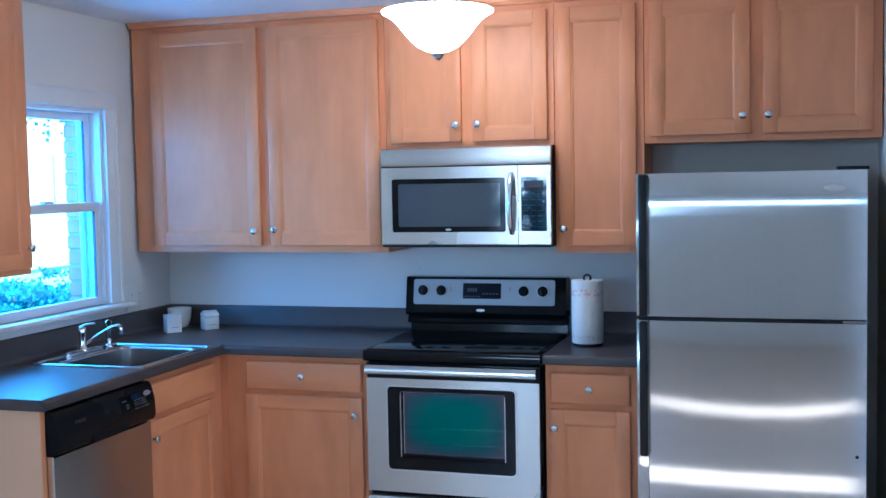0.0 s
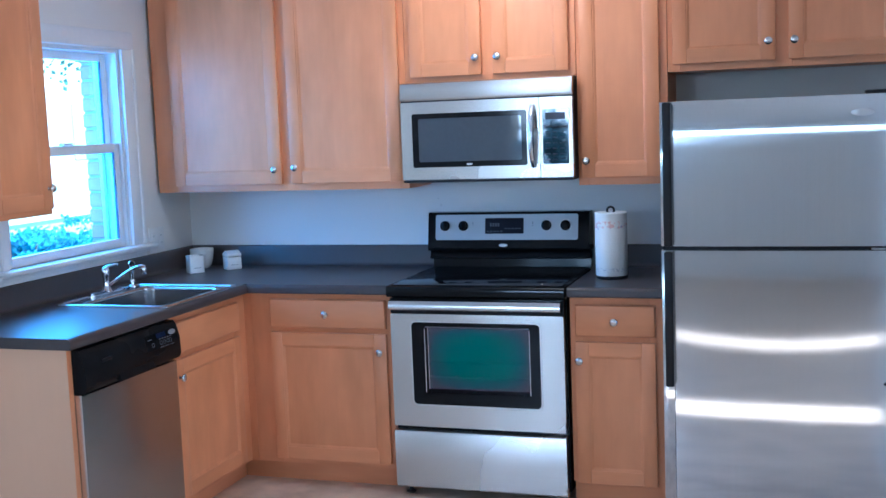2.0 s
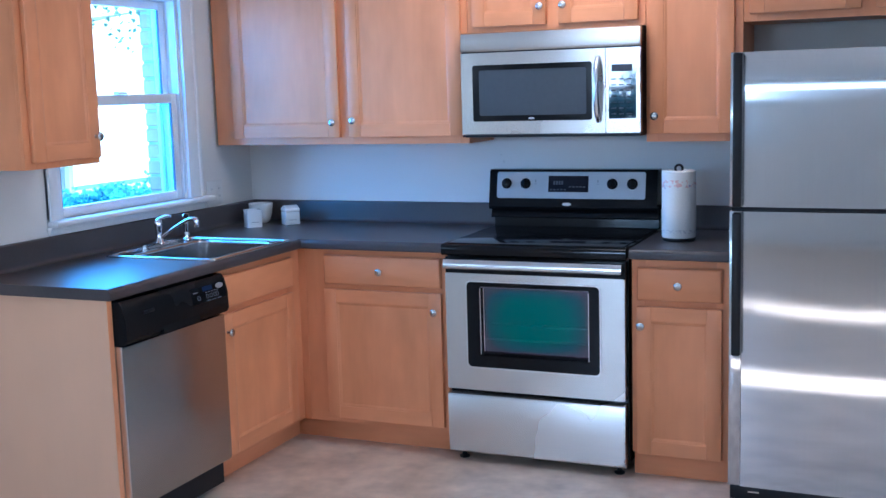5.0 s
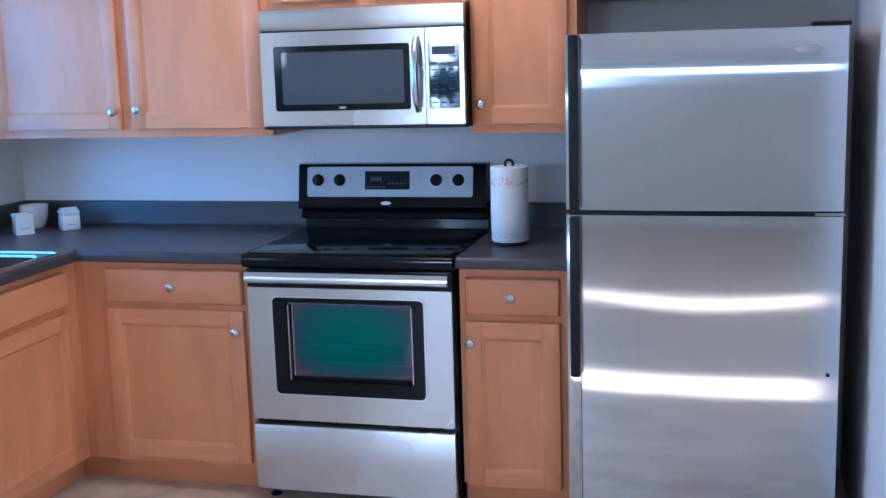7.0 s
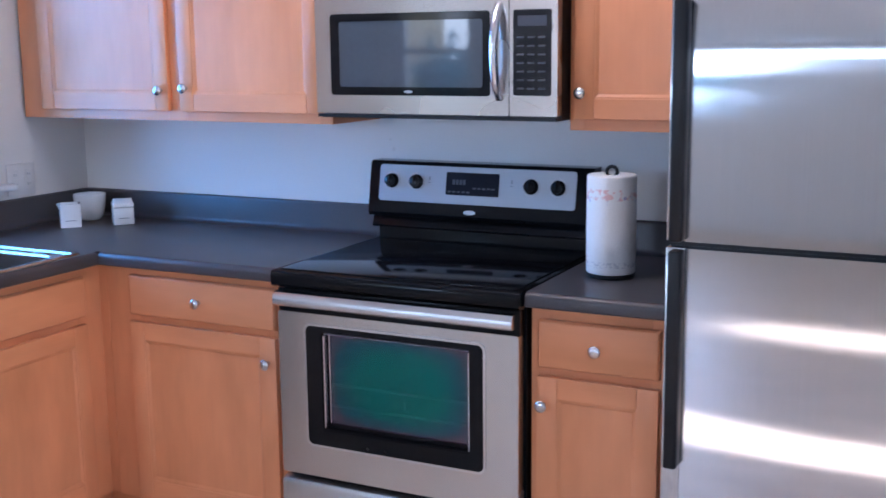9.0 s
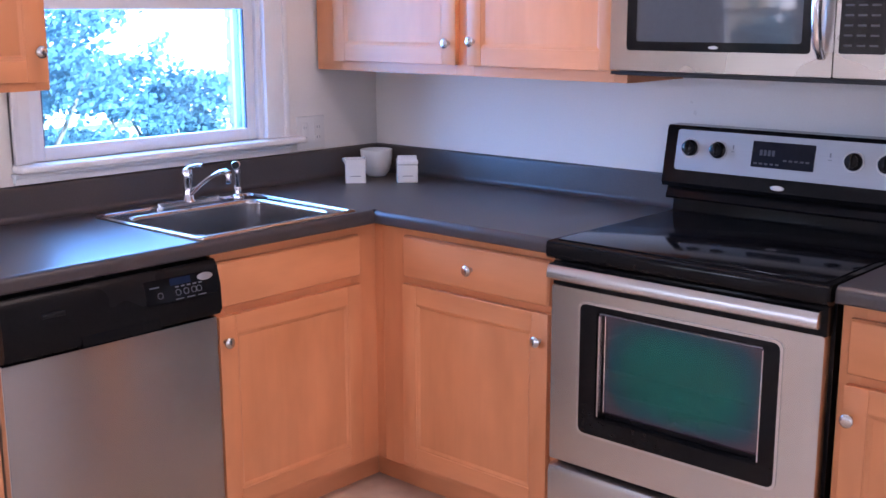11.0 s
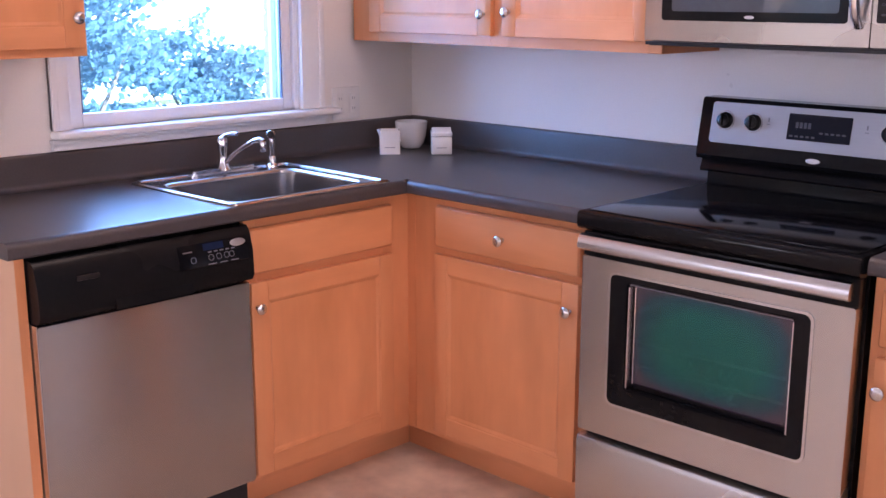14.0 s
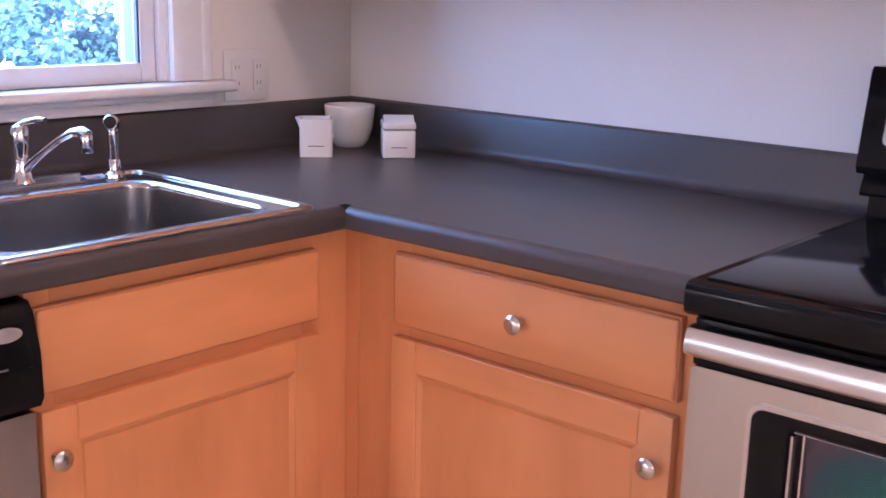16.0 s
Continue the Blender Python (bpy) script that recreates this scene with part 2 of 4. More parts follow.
def towel_material():
    """White paper with a band of pink flowers near the top and grey scribbles near the foot."""
    m = mat("printed_paper_towel", (0.82, 0.81, 0.80), 0.85, var=0.02, fine=(160, 160, 160), bump=0.15)
    nt = m.node_tree
    b = nt.nodes["Principled BSDF"]
    src = b.inputs["Base Color"].links[0].from_socket
    tc = nt.nodes.new("ShaderNodeTexCoord")
    sp = nt.nodes.new("ShaderNodeSeparateXYZ")
    nt.links.new(tc.outputs["Object"], sp.inputs[0])

    def band(z0, z1, scale, level, col, src):
        vals = []
        for op, lim in (('GREATER_THAN', z0), ('LESS_THAN', z1)):
            n = nt.nodes.new("ShaderNodeMath")
            n.operation = op
            n.inputs[1].default_value = lim
            nt.links.new(sp.outputs["Z"], n.inputs[0])
            vals.append(n.outputs[0])
        nz = nt.nodes.new("ShaderNodeTexNoise")
        nz.inputs["Scale"].default_value = scale
        nt.links.new(tc.outputs["Object"], nz.inputs["Vector"])
        th = nt.nodes.new("ShaderNodeMapRange")
        th.inputs["From Min"].default_value, th.inputs["From Max"].default_value = level, level + 0.06
        nt.links.new(nz.outputs["Fac"], th.inputs["Value"])
        vals.append(th.outputs["Result"])
        out = vals[0]
        for v in vals[1:]:
            n = nt.nodes.new("ShaderNodeMath")
            n.operation = 'MULTIPLY'
            nt.links.new(out, n.inputs[0])
            nt.links.new(v, n.inputs[1])
            out = n.outputs[0]
        mx = nt.nodes.new("ShaderNodeMix")
        mx.data_type = 'RGBA'
        nt.links.new(out, mx.inputs[0])
        nt.links.new(src, mx.inputs[6])
        mx.inputs[7].default_value = (*col, 1)
        return mx.outputs[2]
    s = band(0.215, 0.245, 60, 0.52, (0.74, 0.48, 0.46), src)
    s = band(0.205, 0.23, 75, 0.62, (0.45, 0.42, 0.60), s)
    s = band(0.032, 0.048, 130, 0.52, (0.60, 0.60, 0.63), s)
    nt.links.new(s, b.inputs["Base Color"])
    return m


def bowl_material():
    m = mat("lit_alabaster_glass", (0.85, 0.82, 0.78), 0.3, var=0.03, bump=0.0)
    b = m.node_tree.nodes["Principled BSDF"]
    b.inputs["Emission Color"].default_value = (1.0, 0.90, 0.78, 1)
    b.inputs["Emission Strength"].default_value = 2.7
    return m


# ---- mesh helpers ----
def bx(bm, x0, x1, y0, y1, z0, z1, bev=0.0, seg=2):
    vs = bmesh.ops.create_cube(bm, size=1.0)["verts"]
    for v in vs:
        v.co = ((x0 + x1) / 2 + v.co.x * (x1 - x0), (y0 + y1) / 2 + v.co.y * (y1 - y0), (z0 + z1) / 2 + v.co.z * (z1 - z0))
    if bev:
        es = list({e for v in vs for e in v.link_edges})
        bmesh.ops.bevel(bm, geom=es, offset=bev, segments=seg, affect='EDGES', profile=0.5)
    return bm


def box(*a, **k):
    return bx(bmesh.new(), *a, **k)


def lathe(profile, c=(0, 0, 0), axis='z', seg=32, bm=None):
    """A turned body: rows of (radius, height) round an axis through c; '-y' points to the room."""
    bm = bm or bmesh.new()
    rings = []
    for r, h in profile:
        ring = []
        for i in range(seg):
            a = 2 * math.pi * i / seg
            u, v = r * math.cos(a), r * math.sin(a)
            p = {'z': (u, v, h), '-y': (u, -h, v), 'x': (h, u, v)}[axis]
            ring.append(bm.verts.new(Vector(p) + Vector(c)))
        rings.append(ring)
    for a, b in zip(rings, rings[1:]):
        for i in range(seg):
            bm.faces.new((a[i], a[(i + 1) % seg], b[(i + 1) % seg], b[i]))
    for ring in (rings[0], rings[-1]):
        bm.faces.new(ring)
    bmesh.ops.recalc_face_normals(bm, faces=bm.faces)
    return bm


def tube(points, radius, seg=12, bm=None):
    """A round bar along points; radius may be a list."""
    bm = bm or bmesh.new()
    pts = [Vector(p) for p in points]
    rad = radius if isinstance(radius, (list, tuple)) else [radius] * len(pts)
    rings = []
    side = None
    for i, p in enumerate(pts):
        d = (pts[min(i + 1, len(pts) - 1)] - pts[max(i - 1, 0)]).normalized()
        if side is None:
            side = d.orthogonal().normalized()
        side = (side - d * side.dot(d)).normalized()
        up = d.cross(side)
        rings.append([bm.verts.new(p + rad[i] * (math.cos(2 * math.pi * k / seg) * side + math.sin(2 * math.pi * k / seg) * up)) for k in range(seg)])
    for a, b in zip(rings, rings[1:]):
        for k in range(seg):
            bm.faces.new((a[k], a[(k + 1) % seg], b[(k + 1) % seg], b[k]))
    for ring in (rings[0], rings[-1]):
        bm.faces.new(ring)
    bmesh.ops.recalc_face_normals(bm, faces=bm.faces)
    return bm


def arc(c, r, a0, a1, n, plane):
    out = []
    for i in range(n + 1):
        a = radians(a0 + (a1 - a0) * i / n)
        u, v = r * math.cos(a), r * math.sin(a)
        out.append({'xz': (c[0] + u, c[1], c[2] + v), 'yz': (c[0], c[1] + u, c[2] + v), 'xy': (c[0] + u, c[1] + v, c[2])}[plane])
    return out


def round_rect(x0, x1, z0, z1, r, n=5):
    pts = []
    for cx, cz, a in ((x1 - r, z1 - r, 0), (x0 + r, z1 - r, 90), (x0 + r, z0 + r, 180), (x1 - r, z0 + r, 270)):
        for i in range(n + 1):
            t = radians(a + 90 * i / n)
            pts.append((cx + r * math.cos(t), cz + r * math.sin(t)))
    return pts


def plate(pts, y0, y1, bm=None, hole=None):
    """A slab whose outline is pts in x and z, from y0 (room side) to y1; with a hole of as many points."""
    bm = bm or bmesh.new()
    f = [bm.verts.new((x, y0, z)) for x, z in pts]
    b = [bm.verts.new((x, y1, z)) for x, z in pts]
    n = len(pts)
    for i in range(n):
        bm.faces.new((f[i], f[(i + 1) % n], b[(i + 1) % n], b[i]))
    if hole:
        hf = [bm.verts.new((x, y0, z)) for x, z in hole]
        hb = [bm.verts.new((x, y1, z)) for x, z in hole]
        for i in range(n):
            j = (i + 1) % n
            bm.faces.new((f[i], f[j], hf[j], hf[i]))
            bm.faces.new((b[i], b[j], hb[j], hb[i]))
            bm.faces.new((hf[i], hf[j], hb[j], hb[i]))
    else:
        bm.faces.new(f)
        bm.faces.new(b)
    bmesh.ops.recalc_face_normals(bm, faces=bm.faces)
    return bm


def sweep_x(profile, x0, x1, bm=None):
    """A bar along x with the outline profile of (y, z)."""
    bm = bm or bmesh.new()
    a = [bm.verts.new((x0, y, z)) for y, z in profile]
    b = [bm.verts.new((x1, y, z)) for y, z in profile]
    n = len(profile)
    for i in range(n):
        bm.faces.new((a[i], a[(i + 1) % n], b[(i + 1) % n], b[i]))
    bm.faces.new(a)
    bm.faces.new(b)
    bmesh.ops.recalc_face_normals(bm, faces=bm.faces)
    return bm


SIDE = Matrix.Rotation(radians(90), 4, 'Z')   # turns a thing of the back wall onto the left wall: (u, d, v) -> (-d, u, v)


def root_of(ob):
    while ob.parent:
        ob = ob.parent
    return ob


def thing(name, at, label, category, group="", kind=""):
    ob = new(name)
    ob.empty_display_size = 0.05
    ob.location = at
    return tagged(ob, label, category, group, kind)


def part(name, bm, material, parent=None, label="", m=None, smooth=None):
    """Links bm (in the room's metres) as one mesh object under a thing or a part."""
    if m is not None:
        bm.transform(m)
    if parent is not None:
        bmesh.ops.translate(bm, verts=bm.verts, vec=-root_of(parent).location)
    me = bpy.data.meshes.new(name)
    bm.to_mesh(me)
    bm.free()
    me.materials.append(material)
    if smooth is not False:
        for p in me.polygons:
            p.use_smooth = True
        me.set_sharp_from_angle(angle=radians(35))
    ob = new(name, me)
    if parent is not None:
        ob.parent = parent
    return tagged(ob, label)


def structure(name, bm, material, label, category):
    return tagged(part(name, bm, material), label, category, "", "structure")


# ---- large structure ----
for name, z0, z1, m, label in (("floor", -0.15, 0.0, floor_m, "mottled beige sheet vinyl floor"), ("ceiling", CEIL, CEIL + 0.35, ceil_paint, "flat white painted ceiling")):
    bm = box(-0.235, 3.6, -2.56, 0.2, z0, z1)
    bx(bm, -3.2, 5.4, REAR - 0.2, -2.56, z0, z1)
    bx(bm, 3.6, 5.4, -2.56, -1.55, z0, z1)
    structure(name, bm, m, label, name)
structure("wall_north", box(-0.25, 3.6, 0.0, 0.2, 0.0, CEIL), paint, "pale grey painted kitchen wall behind the range", "wall")

wall_n = bpy.data.objects["wall_north"]
for x, z, w, h in ((1.345, 1.236, 0.006, 0.0035), (1.358, 1.205, 0.006, 0.007)):
    bm = plate([(w * math.cos(i * 0.6283) * (1 + 0.3 * math.sin(3.1 * i)), h * math.sin(i * 0.6283) * (1 + 0.3 * math.cos(2.3 * i))) for i in range(10)], -0.0006, 0.0005)
    part("scuff", bm, scuff_m, wall_n, "faint grey scuff mark", Matrix.Translation((x, 0.0, z)))

WY0, WY1, WZ0, WZ1 = -1.40, -0.54, 1.075, 1.985      # the opening of the sink window
bm = bmesh.new()
bx(bm, -0.12, 0.0, WY1, 0.0, 0.0, CEIL)
bx(bm, -0.12, 0.0, -2.55, WY0, 0.0, CEIL)
bx(bm, -0.12, 0.0, WY0, WY1, 0.0, WZ0)
bx(bm, -0.12, 0.0, WY0, WY1, WZ1, CEIL)
structure("wall_west", bm, paint, "pale grey painted wall with the sink window", "wall")
bm = bmesh.new()
bx(bm, -0.23, -0.125, WY1 + 0.035, 0.2, 0.0, CEIL)
bx(bm, -0.23, -0.125, -2.75, WY0 - 0.035, 0.0, CEIL)
bx(bm, -0.23, -0.125, WY0 - 0.035, WY1 + 0.035, 0.0, WZ0 - 0.05)
bx(bm, -0.23, -0.125, WY0 - 0.035, WY1 + 0.035, WZ1 + 0.03, CEIL)
brick_wall = structure("wall_west_outer", bm, mortar_m, "outer brick and mortar leaf of the window wall", "wall")
bm = bmesh.new()
bx(bm, -3.2, 0.0, -2.75, -2.56, 0.0, CEIL)
for y0, y1, z0, z1 in ((REAR, -5.85, 0, CEIL), (-4.15, -2.75, 0, CEIL), (-5.85, -4.15, 0, 0.85), (-5.85, -4.15, 2.05, CEIL)):
    bx(bm, -3.2, -3.0, y0, y1, z0, z1)
structure("wall_west_far", bm, paint, "pale painted walls of the room behind", "wall")
structure("wall_east", box(3.405, 3.60, -1.75, 0.0, 0.0, CEIL), paint, "pale painted wall beside the refrigerator", "wall")
# the room behind: sun comes in by two narrow windows in the east, sky by others in the west and south
bm = bmesh.new()
bx(bm, 3.60, 5.4, -1.75, -1.55, 0.0, CEIL)
for y0, y1 in ((REAR, -4.51), (-4.17, -2.72), (-2.41, -1.75)):
    bx(bm, 5.2, 5.4, y0, y1, 0.0, CEIL)
for y0, y1 in ((-4.51, -4.17), (-2.72, -2.41)):
    bx(bm, 5.2, 5.4, y0, y1, 0.0, 0.85)
    bx(bm, 5.2, 5.4, y0, y1, 2.25, CEIL)
structure("wall_east_far", bm, paint, "pale painted wall with two narrow windows", "wall")
bm = bmesh.new()
for x0, x1 in ((-3.2, -2.25), (-1.45, -0.1), (0.7, 0.9), (4.9, 5.4)):
    bx(bm, x0, x1, REAR - 0.2, REAR, 0.0, CEIL)
# unseen high slot, its height set by the highlight band on the freezer
bx(bm, 0.9, 4.9, REAR - 0.2, REAR, 0.0, 1.99)
bx(bm, 0.9, 4.9, REAR - 0.2, REAR, 2.17, CEIL)
for x0, x1, z0 in ((-2.25, -1.45, 0.9), (-0.1, 0.7, 0.9)):
    bx(bm, x0, x1, REAR - 0.2, REAR, 0.0, z0)
    bx(bm, x0, x1, REAR - 0.2, REAR, 2.05, CEIL)
structure("wall_south", bm, paint, "pale painted wall with two windows and an added long high slot", "wall")

# ---- sink window ----
window = tagged(thing("window_1", (0, -0.97, 1.0), "white double-hung window over the sink", "window"), kind="structure")
part("stool", box(-0.11, 0.055, WY0 - 0.0585, WY1 + 0.145, 1.052, 1.075, bev=0.008, seg=3), trim_paint, window)
bm = box(0.0, 0.018, WY0 - 0.06, WY1 + 0.10, 1.018, 1.051, bev=0.003)
bx(bm, 0.0, 0.028, WY0 - 0.065, WY1 + 0.105, 1.038, 1.0515, bev=0.004)
part("apron", bm, trim_paint, window)
for y0, y1 in ((WY1, WY1 + 0.095), (WY0 - 0.058, WY0)):
    bm = box(0.0, 0.018, y0, y1, 1.076, WZ1, bev=0.004)
    bx(bm, 0.0, 0.026, (y1 - 0.02) if y0 == WY1 else y0, y1 if y0 == WY1 else y0 + 0.02, 1.0765, WZ1, bev=0.004)
    part("side_casing", bm, trim_paint, window)
part("head_casing", box(0.0, 0.020, WY0 - 0.058, WY1 + 0.095, WZ1 + 0.001, WZ1 + 0.08, bev=0.004), trim_paint, window)
bm = bmesh.new()
bx(bm, -0.12, -0.005, WY1 - 0.018, WY1 - 0.001, WZ0 + 0.001, WZ1 - 0.001)
bx(bm, -0.12, -0.005, WY0 + 0.001, WY0 + 0.018, WZ0 + 0.001, WZ1 - 0.001)
bx(bm, -0.12, -0.005, WY0 + 0.018, WY1 - 0.018, WZ1 - 0.018, WZ1 - 0.001)
part("jamb_liner", bm, vinyl, window)


def sash(x, z0, z1, bottom, top):
    a, b = WY0 + 0.02, WY1 - 0.02
    bm = bmesh.new()
    bx(bm, x - 0.03, x, b - 0.036, b, z0, z1, bev=0.003)
    bx(bm, x - 0.03, x, a, a + 0.036, z0, z1, bev=0.003)
    bx(bm, x - 0.03, x, a + 0.036, b - 0.036, z0, z0 + bottom, bev=0.003)
    bx(bm, x - 0.03, x, a + 0.036, b - 0.036, z1 - top, z1, bev=0.003)
    s = part("sash", bm, vinyl, window)
    g = part("glass", box(x - 0.019, x - 0.015, a + 0.034, b - 0.034, z0 + bottom - 0.002, z1 - top + 0.002), window_glass, s, "clear glass")
    g.visible_shadow = False
    bm = bmesh.new()
    for y in (a + 0.036, b - 0.041):
        bx(bm, x - 0.0145, x - 0.004, y, y + 0.005, z0 + bottom, z1 - top)
    part("gasket", bm, gasket_m, s)
    return s


sash(-0.018, WZ0 - 0.001, 1.556, 0.042, 0.042)
sash(-0.060, 1.512, WZ1 - 0.02, 0.042, 0.036)
bm = box(-0.022, 0.006, -0.99, -0.93, 1.5565, 1.568, bev=0.003)
part("sash_lock", bm, vinyl, window)
bm = bmesh.new()
for y0, y1 in ((WY1 - 0.040, WY1 - 0.02), (WY0 + 0.02, WY0 + 0.040)):
    bx(bm, -0.115, -0.100, y0, y1, WZ0, WZ1 - 0.02)
part("storm_frame", bm, vinyl, window)

# other windows of the room behind, seen only as reflections
for n, (x0, x1, z0) in enumerate(((-2.25, -1.45, 0.9), (-0.1, 0.7, 0.9)), 2):
    w = tagged(thing("window_%d" % n, ((x0 + x1) / 2, REAR, z0), "white framed window of the room behind", "window", "rear windows"), kind="structure")
    bm = bmesh.new()
    for a, b in ((x0, x0 + 0.05), (x1 - 0.05, x1)):
        bx(bm, a, b, REAR - 0.06, REAR + 0.01, z0, 2.05)
    bx(bm, x0 + 0.05, x1 - 0.05, REAR - 0.06, REAR + 0.01, z0, z0 + 0.05)
    bx(bm, x0 + 0.05, x1 - 0.05, REAR - 0.06, REAR + 0.01, 2.0, 2.05)
    bx(bm, x0 + 0.05, x1 - 0.05, REAR - 0.05, REAR, 1.48, 1.52)
    part("window_frame", bm, vinyl, w)

# ---- outlet plate under the window casing ----
outlet = thing("outlet_plate", (0.001, -0.335, 1.03), "white two-gang double outlet plate above the backsplash", "outlet")
part("plate", box(0.0005, 0.007, -0.398, -0.270, 1.024, 1.140, bev=0.003), plastic_white, outlet)
for y in (-0.302, -0.364):
    rec = part("receptacle", box(0.007, 0.010, y - 0.016, y + 0.016, 1.046, 1.118, bev=0.002), plastic_white, outlet)
    for z in (1.064, 1.100):
        bm = bmesh.new()
        bx(bm, 0.0095, 0.0105, y - 0.007, y - 0.004, z - 0.005, z + 0.005)
        bx(bm, 0.0095, 0.0105, y + 0.003, y + 0.006, z - 0.004, z + 0.004)
        part("slots", bm, print_pale, rec)


# ---- cabinets ----
def knob(parent, u, z, front, m):
    prof = [(0.004, 0.0), (0.0075, 0.001), (0.006, 0.004), (0.005, 0.012), (0.010, 0.016), (0.0155, 0.019), (0.0160, 0.023), (0.013, 0.0265), (0.006, 0.0285)]
    part("knob", lathe(prof, (u, front, z), '-y', 24), nickel, parent, "round satin nickel knob", m)


def cab_door(parent, u0, u1, z0, z1, front, m=None, knob_at=None):
    """A framed door with a sunk flat panel; front is its face's depth, the back 19 mm behind."""
    w, y0, y1 = 0.056, front, front + 0.0202
    bm = bmesh.new()
    rings = []
    for off, y in ((-0.003, 0.0022), (0.004, 0.0030), (0.012, 0.0075), (0.016, 0.0075)):
        a, b, c, e = u0 + w + off, u1 - w - off, z0 + w + off, z1 - w - off
        rings.append([bm.verts.new((p, y0 + y, q)) for p, q in ((a, c), (b, c), (b, e), (a, e))])
    for r, s in zip(rings, rings[1:]):
        for i in range(4):
            bm.faces.new((r[i], r[(i + 1) % 4], s[(i + 1) % 4], s[i]))
    bm.faces.new(rings[-1])
    back = [bm.verts.new((p, y1 - 0.003, q)) for p, q in ((u0 + w, z0 + w), (u1 - w, z0 + w), (u1 - w, z1 - w), (u0 + w, z1 - w))]
    bm.faces.new(back)
    for i in range(4):
        bm.faces.new((rings[0][i], rings[0][(i + 1) % 4], back[(i + 1) % 4], back[i]))
    bmesh.ops.recalc_face_normals(bm, faces=bm.faces)
    d = part("door", bm, wood, parent, m=m, smooth=False)
    for a in (u0, u1 - w):
        part("stile", box(a, a + w, y0, y1, z0, z1, bev=0.0025), wood, d, m=m)
    for c in (z0, z1 - w):
        part("rail", box(u0 + w + 0.0002, u1 - w - 0.0002, y0 + 0.0004, y1, c + 0.0002, c + w - 0.0002, bev=0.0012, seg=1), wood_y if m else wood_x, d, m=m)
    if knob_at:
        knob(d, knob_at[0], knob_at[1], front, m)
    return d


def drawer_front(parent, u0, u1, z0, z1, front, m=None, knob_at=None):
    bm = box(u0, u1, front + 0.005, front + 0.0202, z0, z1, bev=0.002)
    bx(bm, u0 + 0.002, u1 - 0.002, front, front + 0.008, z0 + 0.002, z1 - 0.002, bev=0.0055, seg=3)
    d = part("drawer_front", bm, wood_y if m else wood_x, parent, m=m)
    if knob_at:
        knob(d, knob_at[0], knob_at[1], front, m)


def carcass(parent, u0, u1, depth, z0, z1, bars, posts, m=None, top=None):
    """A box with its face frame: posts (u0, u1) full height, bars (z0, z1) between them."""
    part("body", box(u0, u1, -depth + 0.0165, -0.004, z0, top or z1), wood, parent, m=m)
    for a, b in posts:
        part("frame_stile", box(a, b, -depth, -depth + 0.0165, z0, z1, bev=0.0012, seg=1), wood, parent, m=m)
    edges = [q for p in posts for q in p][1:-1]
    for a, b in zip(edges[::2], edges[1::2]):
        for c, e in bars:
            part("frame_rail", box(a, b, -depth + 0.0003, -depth + 0.0165, c, e), wood_y if m else wood_x, parent, m=m)


UB, UT = 1.305, 2.375
FRONT_U, FRONT_B = -0.3255, -0.6305

cab = thing("wall_cabinet", (0.66, 0, UB), "maple wall cabinet with two tall panelled doors", "cabinet", "wall cabinets")
carcass(cab, 0.020, 1.314, 0.305, UB, UT, ((UB, UB + 0.05), (UT - 0.05, UT)), ((0.020, 0.15), (0.672, 0.752), (1.268, 1.314)))
cab_door(cab, 0.124, 0.690, 1.338, 2.348, FRONT_U, None, (0.661, 1.405))
cab_door(cab, 0.738, 1.287, 1.338, 2.348, FRONT_U, None, (0.765, 1.412))

cab = thing("wall_cabinet", (1.70, 0, 1.77), "short maple wall cabinet with two doors above the microwave", "cabinet", "wall cabinets")
carcass(cab, 1.316, 2.084, 0.305, 1.772, UT, ((1.772, 1.81), (UT - 0.05, UT)), ((1.316, 1.37), (1.655, 1.742), (2.03, 2.084)))
cab_door(cab, 1.344, 1.672, 1.794, 2.348, FRONT_U, None, (1.651, 1.868))
cab_door(cab, 1.724, 2.056, 1.794, 2.348, FRONT_U, None, (1.749, 1.868))

cab = thing("wall_cabinet", (2.27, 0, UB), "tall narrow maple wall cabinet with one door", "cabinet", "wall cabinets")
carcass(cab, 2.086, 2.466, 0.305, UB, UT, ((UB, UB + 0.05), (UT - 0.05, UT)), ((2.086, 2.13), (2.40, 2.466)))
cab_door(cab, 2.104, 2.434, 1.338, 2.348, FRONT_U, None, (2.126, 1.409))

cab = thing("wall_cabinet", (2.92, 0, 1.76), "short wide maple wall cabinet with two doors above the refrigerator", "cabinet", "wall cabinets")
carcass(cab, 2.468, 3.40, 0.305, 1.764, UT, ((1.764, 1.81), (UT - 0.05, UT)), ((2.468, 2.52), (2.88, 2.96), (3.35, 3.40)))
cab_door(cab, 2.490, 2.895, 1.794, 2.348, FRONT_U, None, (2.869, 1.868))
cab_door(cab, 2.946, 3.364, 1.794, 2.348, FRONT_U, None, (2.968, 1.868))

cab = thing("wall_cabinet", (0, -1.69, UB), "maple wall cabinet beside the sink window with one door", "cabinet", "wall cabinets")
carcass(cab, -1.872, -1.488, 0.305, UB, UT, ((UB, UB + 0.05), (UT - 0.05, UT)), ((-1.872, -1.82), (-1.53, -1.488)), SIDE)
cab_door(cab, -1.842, -1.502, 1.328, 2.348, FRONT_U, SIDE, (-1.527, 1.405))

